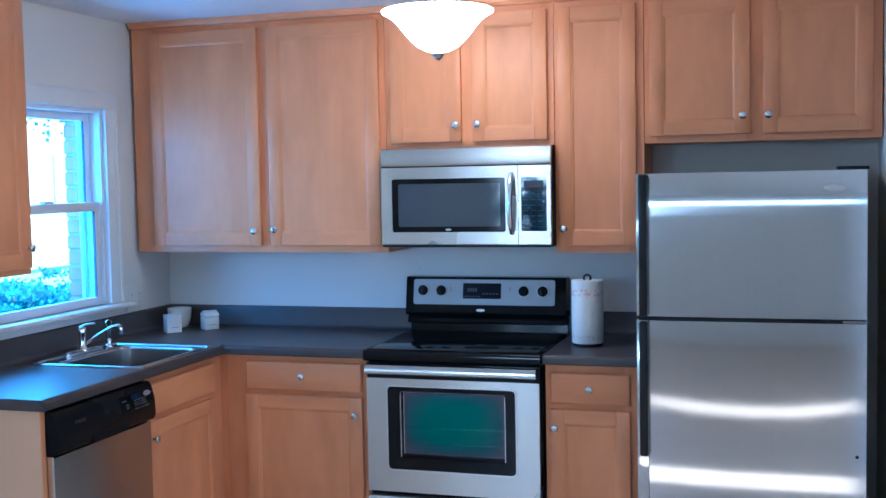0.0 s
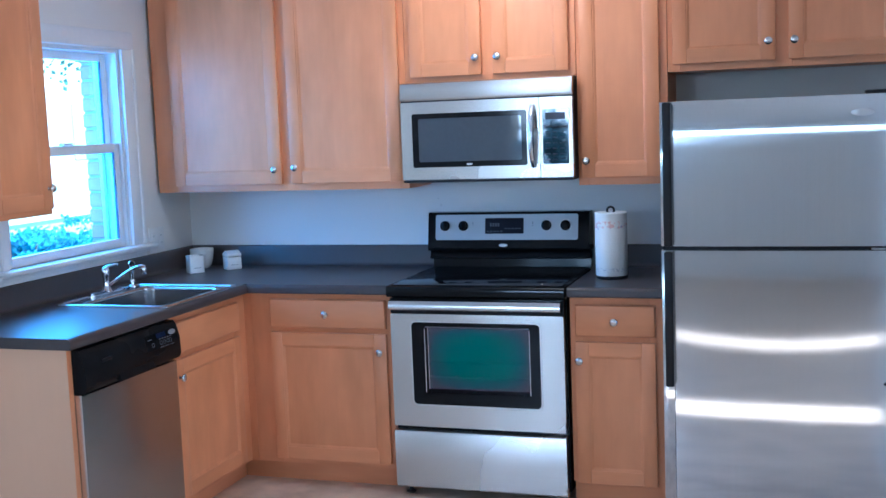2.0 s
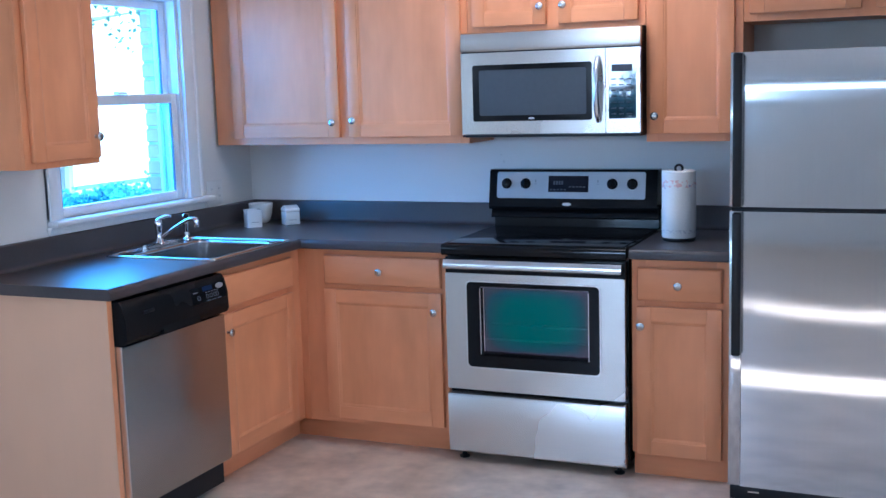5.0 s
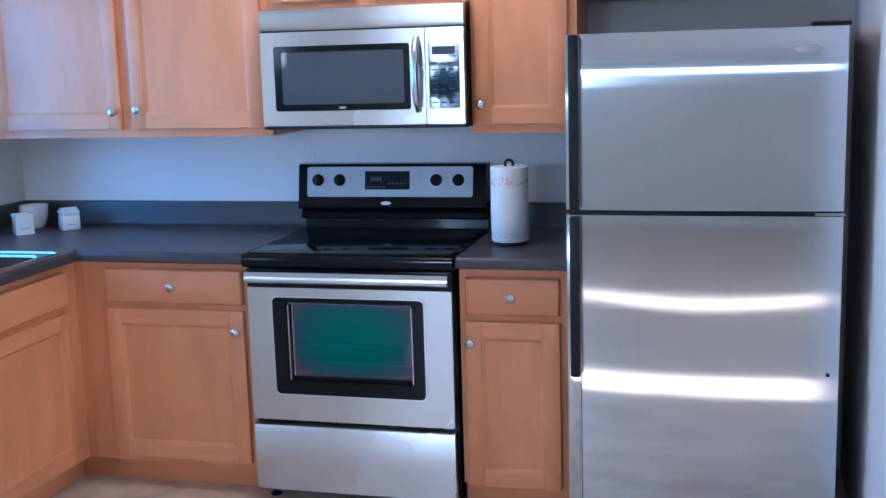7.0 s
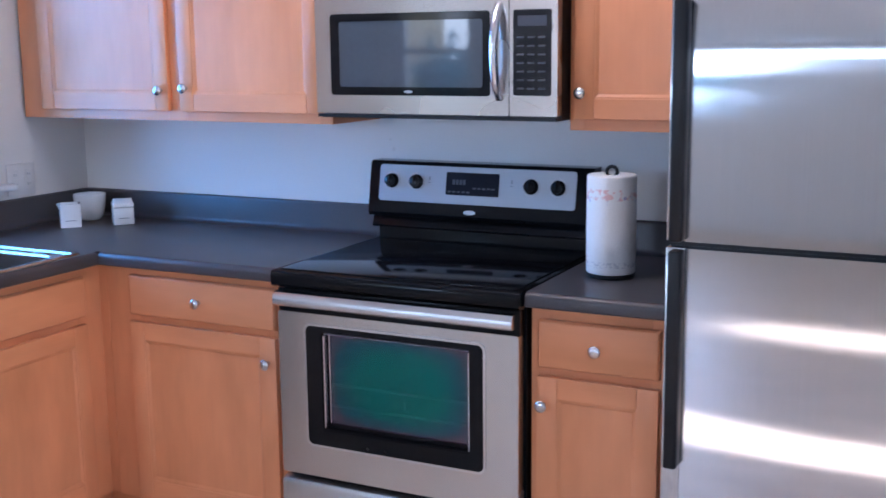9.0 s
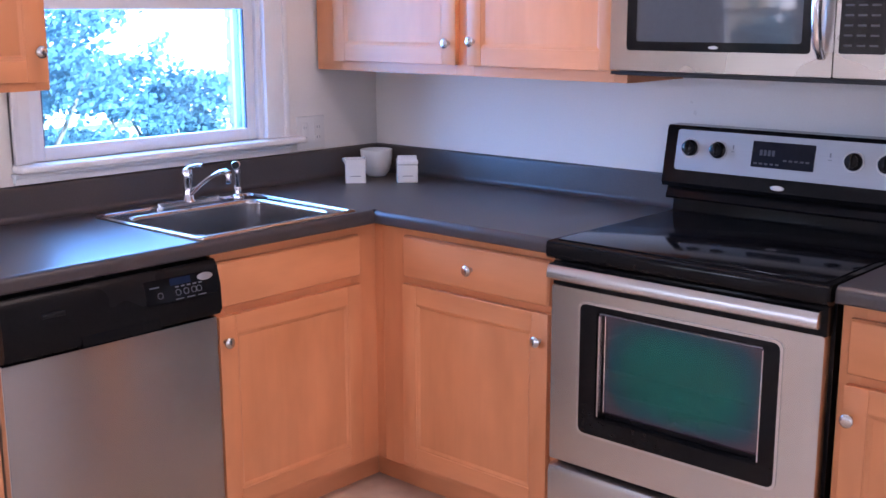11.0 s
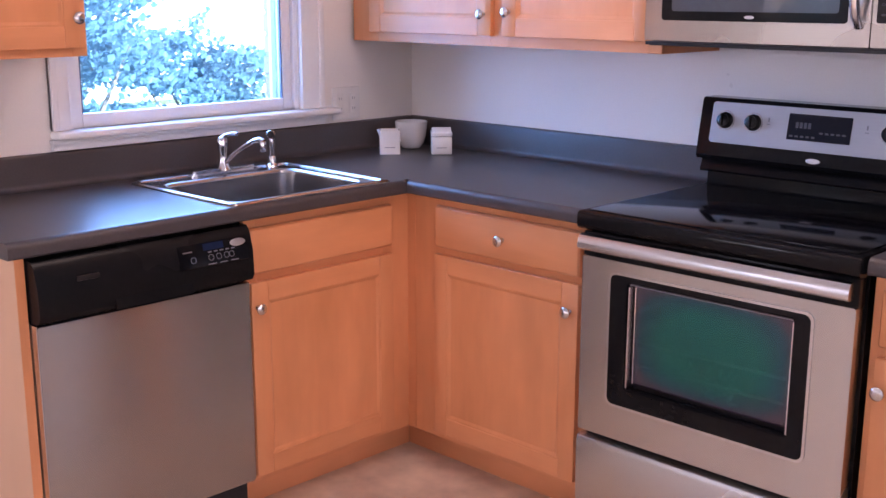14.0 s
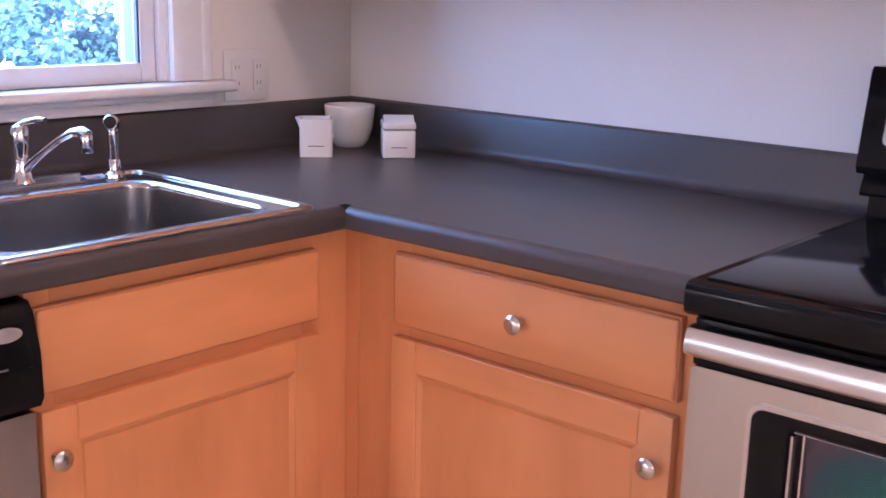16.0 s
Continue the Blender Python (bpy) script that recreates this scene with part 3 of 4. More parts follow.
bm = bmesh.new()
crown = [(-0.300, 2.376), (-0.327, 2.376), (-0.330, 2.384), (-0.334, 2.388), (-0.336, CEIL - 0.001), (-0.300, CEIL - 0.001)]
sweep_x(crown, 0.020, 3.402, bm)
structure("trim", bm, wood_x, "maple moulding strip along the wall cabinet tops", "trim")
bm = sweep_x(crown, -1.874, -1.486)
bm.transform(SIDE)
structure("trim_west", bm, wood_y, "maple moulding strip on the cabinet by the window", "trim")

BT = 0.873
cab = thing("base_cabinet", (0.98, -0.3, 0), "maple base cabinet with one drawer above one door", "cabinet", "base cabinets")
carcass(cab, 0.645, 1.316, 0.61, 0.1, BT, ((0.1, 0.15), (0.66, 0.745), (BT - 0.06, BT)), ((0.645, 0.772), (1.27, 1.316)))
part("toe_kick", box(0.536, 1.316, -0.537, -0.52, 0.0, 0.0995), wood_x, cab)
drawer_front(cab, 0.746, 1.295, 0.719, 0.847, FRONT_B, None, (1.020, 0.782))
cab_door(cab, 0.744, 1.295, 0.124, 0.698, FRONT_B, None, (1.268, 0.621))

cab = thing("sink_base_cabinet", (0.3, -0.93, 0), "maple sink base cabinet with false drawer and door", "cabinet", "base cabinets")
carcass(cab, -1.229, -0.606, 0.61, 0.1, BT, ((0.1, 0.15), (0.66, 0.745), (BT - 0.06, BT)), ((-1.229, -1.19), (-0.715, -0.606)), SIDE, 0.72)
part("toe_kick", box(-1.229, -0.539, -0.537, -0.52, 0.0, 0.0995), wood_y, cab, m=SIDE)
drawer_front(cab, -1.223, -0.691, 0.714, 0.842, FRONT_B, SIDE)
cab_door(cab, -1.223, -0.691, 0.122, 0.690, FRONT_B, SIDE, (-1.206, 0.620))
post = structure("trim_corner", box(0.592, 0.644, -0.6095, -0.592, 0.1, BT, bev=0.001, seg=1), wood, "maple corner filler between the base cabinets", "trim")

panel = thing("end_panel", (0.31, -1.86, 0), "plain maple veneer end panel beside the dishwasher", "panel")
part("sheet", box(0.004, 0.611, -1.874, -1.850, 0.0, BT, bev=0.0015, seg=1), ply, panel)
part("edge_band", box(0.6112, 0.6125, -1.8735, -1.8505, 0.0, BT), wood, panel)

cab = thing("base_cabinet", (2.28, -0.3, 0), "narrow maple base cabinet with one drawer above one door", "cabinet", "base cabinets")
carcass(cab, 2.096, 2.478, 0.61, 0.1, BT, ((0.1, 0.13), (0.66, 0.745), (BT - 0.06, BT)), ((2.096, 2.15), (2.42, 2.478)))
part("toe_kick", box(2.096, 2.478, -0.575, -0.555, 0.0, 0.0995), wood_x, cab)
drawer_front(cab, 2.119, 2.443, 0.711, 0.840, FRONT_B, None, (2.281, 0.775))
cab_door(cab, 2.118, 2.443, 0.098, 0.688, FRONT_B, None, (2.137, 0.613))

# ---- worktops ----
TOP, NOSE = 0.914, 0.655


def nose(depth):
    """Outline of the rounded front bar of a worktop, to the room at -depth."""
    pts = [(-depth + 0.022, 0.8745), (-depth + 0.004, 0.8745), (-depth, 0.879)]
    for i in range(7):
        a = radians(180 - 15 * i)
        pts.append((-depth + 0.018 + 0.018 * math.cos(a), TOP - 0.018 + 0.018 * math.sin(a)))
    return pts + [(-depth + 0.022, TOP)]


def splash(bm, u0, u1):
    prof = [(-0.002, TOP), (-0.042, TOP + 0.0007), (-0.033, TOP + 0.003), (-0.027, TOP + 0.007), (-0.023, TOP + 0.012), (-0.021, TOP + 0.019), (-0.020, 1.004), (-0.017, 1.012), (-0.011, 1.016), (-0.002, 1.016)]
    return sweep_x(prof, u0, u1, bm)


SX0, SX1, SY0, SY1 = 0.175, 0.600, -1.262, -0.735      # the cut-out of the sink
worktop = thing("worktop", (0.3, -0.9, 0.874), "dark grey laminate corner worktop with coved backsplash", "worktop", "worktops")
bm = bmesh.new()
xs = [0.003, SX0, SX1, NOSE - 0.022]
ys = [-1.905, SY0, SY1, -NOSE + 0.022, -0.003]
for i in range(3):
    for j in range(4):
        if (i, j) != (1, 1):
            bx(bm, xs[i], xs[i + 1], ys[j], ys[j + 1], 0.8745, TOP)
bx(bm, NOSE - 0.022, 1.319, -NOSE + 0.022, -0.003, 0.8745, TOP)
bmesh.ops.remove_doubles(bm, verts=bm.verts, dist=0.0002)
part("top", bm, laminate, worktop)
part("front_edge", sweep_x(nose(NOSE), NOSE - 0.004, 1.319), laminate, worktop)
part("front_edge", sweep_x(nose(NOSE), -1.905, -NOSE + 0.004), laminate, worktop, m=SIDE)
bm = splash(bmesh.new(), 0.004, 1.319)
part("backsplash", bm, laminate, worktop)
bm = splash(bmesh.new(), -1.905, -0.022)
part("backsplash", bm, laminate, worktop, m=SIDE)

worktop = thing("worktop", (2.29, -0.3, 0.874), "short dark grey laminate worktop beside the refrigerator", "worktop", "worktops")
bm = box(2.094, 2.484, -NOSE + 0.022, -0.003, 0.8745, TOP)
part("top", bm, laminate, worktop)
part("front_edge", sweep_x(nose(NOSE), 2.094, 2.484), laminate, worktop)
part("backsplash", splash(bmesh.new(), 2.094, 2.484), laminate, worktop)

# ---- sink, faucet, sprayer ----
sink = thing("sink", (0.39, -1.0, 0.915), "stainless steel drop-in single bowl sink", "sink")
bm = bmesh.new()


def ring_xy(x0, x1, y0, y1, r, z):
    return [bm.verts.new((a, b, z)) for a, b in round_rect(x0, x1, y0, y1, r, 5)]


rows = []
for i in range(9):
    a = math.pi * i / 8
    d = 0.010 * (1 - math.cos(a))
    rows.append(ring_xy(0.118 + d, 0.640 - d, -1.285 + d, -0.700 - d, 0.02, TOP + 0.0006 + 0.0025 * i / 8 + 0.007 * math.sin(a)))
for i in range(7):
    a = math.pi / 2 * i / 6
    d, z = 0.012 * math.sin(a), 0.012 * (1 - math.cos(a))
    rows.append(ring_xy(0.198 + d, 0.597 - d, -1.247 + d, -0.748 - d, 0.05, TOP + 0.003 - z))
rows += [
        ring_xy(0.217, 0.578, -1.226, -0.768, 0.045, TOP - 0.150), ring_xy(0.232, 0.562, -1.210, -0.785, 0.04, TOP - 0.168),
        ring_xy(0.35, 0.45, -1.05, -0.95, 0.04, TOP - 0.172)]
for a, b in zip(rows, rows[1:]):
    for i in range(len(a)):
        bm.faces.new((a[i], a[(i + 1) % len(a)], b[(i + 1) % len(b)], b[i]))
bm.faces.new(rows[-1])
bmesh.ops.recalc_face_normals(bm, faces=bm.faces)
bm.faces.ensure_lookup_table()
bmesh.ops.reverse_faces(bm, faces=bm.faces) if bm.faces[len(bm.faces) - 1].normal.z < 0 else None
# rim split from the basin; its paler steel stands in for the window's glare
rim = bm.copy()
bmesh.ops.delete(rim, geom=[f for f in rim.faces if f.calc_center_median().z < TOP - 0.008], context='FACES')
bmesh.ops.delete(bm, geom=[f for f in bm.faces if f.calc_center_median().z >= TOP - 0.008], context='FACES')
part("basin", bm, sink_steel, sink)
part("rim", rim, steel_sink, sink, "rolled steel rim, lightened for window shine")
part("drain", lathe([(0.0, 0.0), (0.042, 0.0), (0.045, 0.003), (0.030, 0.004), (0.028, 0.001), (0.0, 0.0012)][1:5], (0.40, -1.0, TOP - 0.1715)), chrome, sink)

FX, FY = 0.152, -0.970
faucet = thing("faucet", (FX, FY, TOP + 0.005), "chrome single-lever kitchen faucet on a long deck plate", "faucet")
bm = plate(round_rect(-0.125, 0.125, -0.024, 0.024, 0.023), 0.0, 0.015)
bmesh.ops.bevel(bm, geom=[e for e in bm.edges if abs(e.verts[0].co.y - e.verts[1].co.y) < 1e-6 and e.verts[0].co.y > 0.014], offset=0.011, segments=4, affect='EDGES')
bm.transform(Matrix.Translation((FX, FY, TOP + 0.004)) @ Matrix(((0, 0, 1, 0), (1, 0, 0, 0), (0, 1, 0, 0), (0, 0, 0, 1))))
bmesh.ops.recalc_face_normals(bm, faces=bm.faces)
part("deck_plate", bm, steel_bright, faucet)
part("body", lathe([(0.023, 0.010), (0.019, 0.018), (0.0145, 0.040), (0.0135, 0.066), (0.0165, 0.078), (0.017, 0.100), (0.013, 0.111), (0.006, 0.115)], (FX, FY, TOP + 0.004)), chrome, faucet)
sp = [(FX + 0.012, FY + 0.002, TOP + 0.040), (FX + 0.055, FY + 0.008, TOP + 0.070), (FX + 0.105, FY + 0.015, TOP + 0.100), (FX + 0.14, FY + 0.020, TOP + 0.116), (FX + 0.165, FY + 0.024, TOP + 0.119), (FX + 0.178, FY + 0.026, TOP + 0.113)]
spout = part("spout", tube(sp, [0.008, 0.0065, 0.0062, 0.0075, 0.010, 0.0105], 14), chrome, faucet)
part("nozzle", lathe([(0.0095, 0.094), (0.0105, 0.096), (0.0105, 0.122), (0.009, 0.126)], (FX + 0.175, FY + 0.025, TOP - 0.010)), chrome, spout)
lv = [(FX - 0.004, FY, TOP + 0.112), (FX + 0.012, FY + 0.006, TOP + 0.122), (FX + 0.035, FY + 0.016, TOP + 0.128), (FX + 0.050, FY + 0.022, TOP + 0.127)]
part("lever", tube(lv, [0.0085, 0.0065, 0.006, 0.006], 12), chrome, faucet)

sprayer = thing("side_sprayer", (0.156, -0.784, TOP + 0.005), "chrome and black side sprayer in its holder", "sprayer")
c = (0.156, -0.784, TOP + 0.004)
part("holder", lathe([(0.022, 0.0), (0.021, 0.006), (0.014, 0.012), (0.013, 0.03), (0.011, 0.034)], c), chrome, sprayer)
part("wand", lathe([(0.010, 0.03), (0.0105, 0.055), (0.0115, 0.08), (0.0115, 0.096), (0.008, 0.104)], c), chrome, sprayer)
aim = Matrix.Translation((c[0] + 0.002, c[1] - 0.002, c[2] + 0.103)) @ Matrix.Rotation(radians(42), 4, 'Z') @ Matrix.Rotation(radians(-12), 4, 'X')
head = part("spray_head", lathe([(0.010, -0.016), (0.0145, -0.008), (0.0155, 0.004), (0.0150, 0.010), (0.0125, 0.0125)], (0, 0, 0), '-y', 28), chrome, sprayer, "chrome spray head", aim)
part("spray_face", lathe([(0.0118, 0.008), (0.0118, 0.0135), (0.0095, 0.0145)], (0, 0, 0), '-y', 24), black_plastic, head, "black perforated face", aim)

# ---- dishwasher ----
dw = thing("dishwasher", (0.3, -1.54, 0), "built-in dishwasher with black control panel and steel door", "dishwasher")
D0, D1 = -1.846, -1.236
part("tub", box(D0 + 0.006, D1 - 0.006, -0.60, -0.01, 0.02, 0.865), dark_side, dw, m=SIDE)
prof = [(-0.600, 0.115), (-0.632, 0.118), (-0.640, 0.130), (-0.641, 0.40), (-0.641, 0.700), (-0.600, 0.704)]
part("door", sweep_x(prof, D0 + 0.002, D1 - 0.002), steel_dw, dw, "brushed steel door", SIDE)
part("edge_strip", box(D0 - 0.001, D0 + 0.0015, -0.640, -0.603, 0.115, 0.704), steel_bright, dw, m=SIDE)
prof = [(-0.600, 0.708), (-0.642, 0.708), (-0.655, 0.713), (-0.664, 0.728), (-0.662, 0.794), (-0.648, 0.846), (-0.636, 0.860), (-0.600, 0.862)]
panel_dw = part("control_panel", sweep_x(prof, D0, D1), black_satin, dw, "glossy black control panel", SIDE)
um = (D0 + D1) / 2
part("grip", sweep_x([(-0.655, 0.710), (-0.668, 0.712), (-0.670, 0.720), (-0.662, 0.744), (-0.655, 0.744)], um - 0.11, um + 0.11), black_satin, panel_dw, m=SIDE)
part("latch", box(D0 + 0.10, D0 + 0.16, -0.6625, -0.652, 0.800, 0.812, bev=0.002), black_plastic, panel_dw, m=SIDE)
tilt = Matrix.Translation((0, -0.6625, 0.79)) @ Matrix.Rotation(radians(-15.1), 4, 'X') @ Matrix.Translation((0, 0.6625, -0.79))
part("control_field", box(um + 0.075, D1 - 0.012, -0.6632, -0.6605, 0.775, 0.838, bev=0.0008, seg=1), black_gloss, panel_dw, "glossy black control field", SIDE @ tilt)
part("display", box(um + 0.152, um + 0.215, -0.6636, -0.6630, 0.816, 0.834), lcd_blue, panel_dw, "dark blue display window", SIDE @ tilt)
part("printing", box(um + 0.09, um + 0.118, -0.6640, -0.6625, 0.817, 0.8205), print_grey, panel_dw, m=SIDE @ tilt)
bm = bmesh.new()
for k in range(5):
    bx(bm, um + 0.165 + 0.018 * k, um + 0.176 + 0.018 * k, -0.6640, -0.6625, 0.809, 0.8125)
part("printing", bm, print_grey, panel_dw, "pale printed marks", SIDE @ tilt)
for u in (um + 0.118, um + 0.172, um + 0.196, um + 0.220, um + 0.236):
    bm = plate(round_rect(u - 0.008, u + 0.008, 0.788, 0.804, 0.006, 3), -0.6640, -0.6625, hole=round_rect(u - 0.0065, u + 0.0065, 0.7895, 0.8025, 0.005, 3))
    part("button", bm, print_grey, panel_dw, m=SIDE @ tilt)
bm = bmesh.new()
for k in range(3):
    bx(bm, um + 0.16 + 0.035 * k, um + 0.185 + 0.035 * k, -0.6640, -0.6625, 0.778, 0.7805)
part("captions", bm, print_grey, panel_dw, m=SIDE @ tilt)
bm = lathe([(0.024, 0.0), (0.024, 0.002), (0.021, 0.0032)], (0, 0, 0), '-y', 28)
bm.transform(Matrix.Translation((D1 - 0.045, -0.6625, 0.824)) @ Matrix.Diagonal((1, 1, 0.42, 1)))
part("badge", bm, badge_metal, panel_dw, "silver oval badge", SIDE @ tilt)
part("kick_plate", box(D0, D1, -0.57, -0.55, 0.005, 0.110), black_plastic, dw, m=SIDE)

# ---- range ----
rg = thing("range", (1.705, -0.35, 0), "freestanding electric range in stainless steel and black", "oven")
R0, R1 = 1.328, 2.086
bm = bmesh.new()
bx(bm, R0, R1, -0.618, -0.03, 0.05, 0.30)
bx(bm, R0, R1, -0.618, -0.03, 0.80, 0.880)
bx(bm, R0, R0 + 0.05, -0.618, -0.03, 0.30, 0.80)
bx(bm, R1 - 0.05, R1, -0.618, -0.03, 0.30, 0.80)
bx(bm, R0 + 0.05, R1 - 0.05, -0.12, -0.03, 0.30, 0.80)
part("body", bm, black_gloss, rg, "black enamel body")
for k, z in enumerate((0.522, 0.585)):
    bm = tube([(R0 + 0.055, -0.628, z), (R1 - 0.055, -0.628, z)], 0.0048, 8)
    for j in range(6):
        tube([(R0 + 0.10 + 0.11 * j, -0.63, z), (R0 + 0.10 + 0.11 * j, -0.14, z)], 0.0018, 6, bm)
    part("oven_rack", bm, steel_bright, rg)
top_prof = [(-0.650, 0.868), (-0.672, 0.870), (-0.680, 0.876), (-0.682, 0.884), (-0.682, 0.905), (-0.679, 0.912), (-0.672, 0.9165), (-0.10, 0.9165), (-0.10, 0.884), (-0.62, 0.880)]
ck = part("cooktop", sweep_x(top_prof, R0 - 0.003, R1 + 0.003), black_gloss, rg, "black enamel cooktop")
part("ceramic_glass", box(R0 + 0.014, R1 - 0.014, -0.655, -0.105, 0.9167, 0.9205, bev=0.0015, seg=2), black_glass, ck)
# backguard: a lower riser, an upper console that leans forward
part("riser", sweep_x([(-0.1045, 0.917), (-0.062, 0.920), (-0.056, 0.99), (-0.030, 0.99), (-0.030, 0.917)], R0 + 0.003, R1 - 0.003), black_gloss, rg)
part("riser_ledge", sweep_x([(-0.100, 0.960), (-0.103, 0.966), (-0.09, 0.997), (-0.030, 0.997), (-0.030, 0.960)], R0 + 0.001, R1 - 0.001), black_gloss, rg)
con = part("console", sweep_x([(-0.118, 1.000), (-0.124, 1.012), (-0.096, 1.168), (-0.088, 1.176), (-0.028, 1.176), (-0.028, 1.000)], R0 - 0.002, R1 + 0.002), black_gloss, rg, "black leaning console")
LEAN = Matrix.Translation((0, -0.110, 1.09)) @ Matrix.Rotation(radians(-10.2), 4, 'X')
cp = part("control_panel", plate(round_rect(R0 + 0.036, R1 - 0.050, -0.041, 0.076, 0.010), -0.0035, 0.0), silver_paint, con, "silver control panel", LEAN)
part("display", plate(round_rect(1.604, 1.786, -0.013, 0.059, 0.003), -0.005, -0.002), lcd, cp, "dark display window", LEAN)
bm = bmesh.new()
for k in range(4):
    bx(bm, 1.627 + 0.012 * k, 1.635 + 0.012 * k, -0.0056, -0.0048, 0.020, 0.036)
for k in range(5):
    bx(bm, 1.698 + 0.016 * k, 1.708 + 0.016 * k, -0.0056, -0.0048, 0.008, 0.013)
    bx(bm, 1.612 + 0.016 * k, 1.622 + 0.016 * k, -0.0056, -0.0048, -0.005, 0.0)
part("segments", bm, segment_m, cp, m=LEAN)
for u in (1.410, 1.499, 1.892, 1.980):
    m2 = LEAN @ Matrix.Translation((u, -0.0036, 0.024))
    kb = part("control_knob", lathe([(0.0235, 0.0), (0.0235, 0.004), (0.019, 0.007), (0.0175, 0.022), (0.014, 0.024)], (0, 0, 0), '-y', 28), black_gloss, cp, m=m2)
    part("grip", box(-0.0045, 0.0045, -0.030, -0.010, -0.018, 0.018, bev=0.002), black_gloss, kb, m=m2)
    part("dial_ring", lathe([(0.0282, -0.0005), (0.0282, 0.0012), (0.0268, 0.0012), (0.0268, -0.0005)], (0, 0, 0), '-y', 32), nickel, kb, m=m2)
for u in (1.545, 1.828):
    bm = bmesh.new()
    bx(bm, u - 0.002, u + 0.002, -0.0045, -0.0035, 0.030, 0.042)
    bx(bm, u - 0.005, u + 0.005, -0.0045, -0.0035, 0.022, 0.024)
    part("marks", bm, print_grey, cp, m=LEAN)
bm = lathe([(0.024, 0.0), (0.024, 0.002), (0.020, 0.003)], (0, 0, 0), '-y', 28)
bm.transform(Matrix.Diagonal((1, 1, 0.35, 1)))
part("badge", bm, badge_metal, con, "silver oval badge", LEAN @ Matrix.Translation((1.690, -0.001, -0.066)) @ Matrix.Diagonal((0.85, 1, 0.85, 1)))
# oven door
dr_hole = round_rect(1.426, 1.981, 0.410, 0.763, 0.018)
door = part("oven_door", plate(round_rect(1.332, 2.080, 0.312, 0.797, 0.006), -0.662, -0.622, hole=dr_hole), steel_h, rg, "brushed steel oven door")
part("window_bezel", plate(round_rect(1.4265, 1.9805, 0.4105, 0.7625, 0.018), -0.664, -0.630, hole=round_rect(1.477, 1.940, 0.456, 0.747, 0.010)), black_gloss, door)
part("window_trim", plate(round_rect(1.476, 1.941, 0.455, 0.748, 0.010), -0.658, -0.631, hole=round_rect(1.480, 1.937, 0.459, 0.744, 0.006)), black_gloss, door)
for u in (1.4802, 1.9338):
    part("side_strip", box(u, u + 0.003, -0.6595, -0.6412, 0.462, 0.735), steel_bright, door)
part("side_strip", box(1.4905, 1.4928, -0.6445, -0.6412, 0.474, 0.737), steel_bright, door)
part("edge_strip", box(1.484, 1.933, -0.6595, -0.6412, 0.7405, 0.7419), silver_paint, door)
part("inner_frame", plate(round_rect(1.4805, 1.9365, 0.4595, 0.7435, 0.006), -0.641, -0.631, hole=round_rect(1.487, 1.930, 0.472, 0.739, 0.006)), black_gloss, door)
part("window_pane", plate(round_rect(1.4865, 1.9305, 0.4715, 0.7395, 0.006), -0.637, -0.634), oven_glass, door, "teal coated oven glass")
hp = [(-0.664, 0.816), (-0.684, 0.817), (-0.690, 0.822), (-0.691, 0.830), (-0.687, 0.848), (-0.682, 0.855), (-0.674, 0.857), (-0.640, 0.857), (-0.640, 0.816)]
part("handle", sweep_x(hp, R0 + 0.006, R1 - 0.014), steel_bright, door, "full-width steel handle")
part("bezel_rim", plate(round_rect(1.420, 1.987, 0.404, 0.769, 0.022), -0.6655, -0.660, hole=round_rect(1.4265, 1.9805, 0.4105, 0.7625, 0.018)), steel_bright, door)
part("door_top", box(R0 + 0.004, R1 - 0.004, -0.656, -0.622, 0.7975, 0.862), black_gloss, door)
dprof = [(-0.622, 0.040), (-0.655, 0.040), (-0.663, 0.048), (-0.666, 0.16), (-0.668, 0.278), (-0.663, 0.290), (-0.655, 0.295), (-0.622, 0.296)]
part("drawer", sweep_x(dprof, 1.332, 2.080), steel_h, rg, "brushed steel storage drawer")
for u in (R0 + 0.045, R1 - 0.045):
    for y in (-0.60, -0.08):
        part("foot", lathe([(0.020, 0.0), (0.022, 0.006), (0.010, 0.012), (0.009, 0.05)], (u, y, 0.0), 'z', 16), black_plastic, rg)

# ---- microwave ----
mw = thing("microwave", (1.70, -0.2, 1.35), "over-the-range microwave with steel front", "microwave")
M0, M1, MB, MT = 1.319, 2.083, 1.345, 1.768
MF = -0.400
part("body", box(M0 + 0.002, M1 - 0.002, MF + 0.035, -0.004, MB - 0.002, MT), black_plastic, mw, "black case")
part("vent_hood", sweep_x([(MF + 0.034, 1.690), (MF + 0.002, 1.690), (MF - 0.002, 1.70), (MF + 0.006, MT - 0.004), (MF + 0.014, MT), (MF + 0.034, MT)], M0, M1), steel_h, mw, "steel vent hood strip")
part("vent_gap", box(M0 + 0.002, M1 - 0.002, MF + 0.008, MF + 0.034, 1.6845, 1.6898), black_plastic, mw)
win = round_rect(1.370, 1.886, 1.400, 1.634, 0.010)
door = part("door", plate(round_rect(M0, 1.941, MB + 0.002, 1.684, 0.004), MF, MF + 0.034, hole=win), steel_h, mw, "steel framed door")
part("window_bezel", plate(round_rect(1.3705, 1.8855, 1.4005, 1.6335, 0.010), MF + 0.001, MF + 0.030, hole=round_rect(1.398, 1.862, 1.424, 1.612, 0.008)), black_gloss, door)
part("window", plate(round_rect(1.3975, 1.8625, 1.4235, 1.6125, 0.008), MF + 0.004, MF + 0.028), mw_glass, door, "smoked mirror-like glass")
bm = lathe([(0.016, 0.0), (0.016, 0.001), (0.012, 0.0015)], (0, 0, 0), '-y', 20)
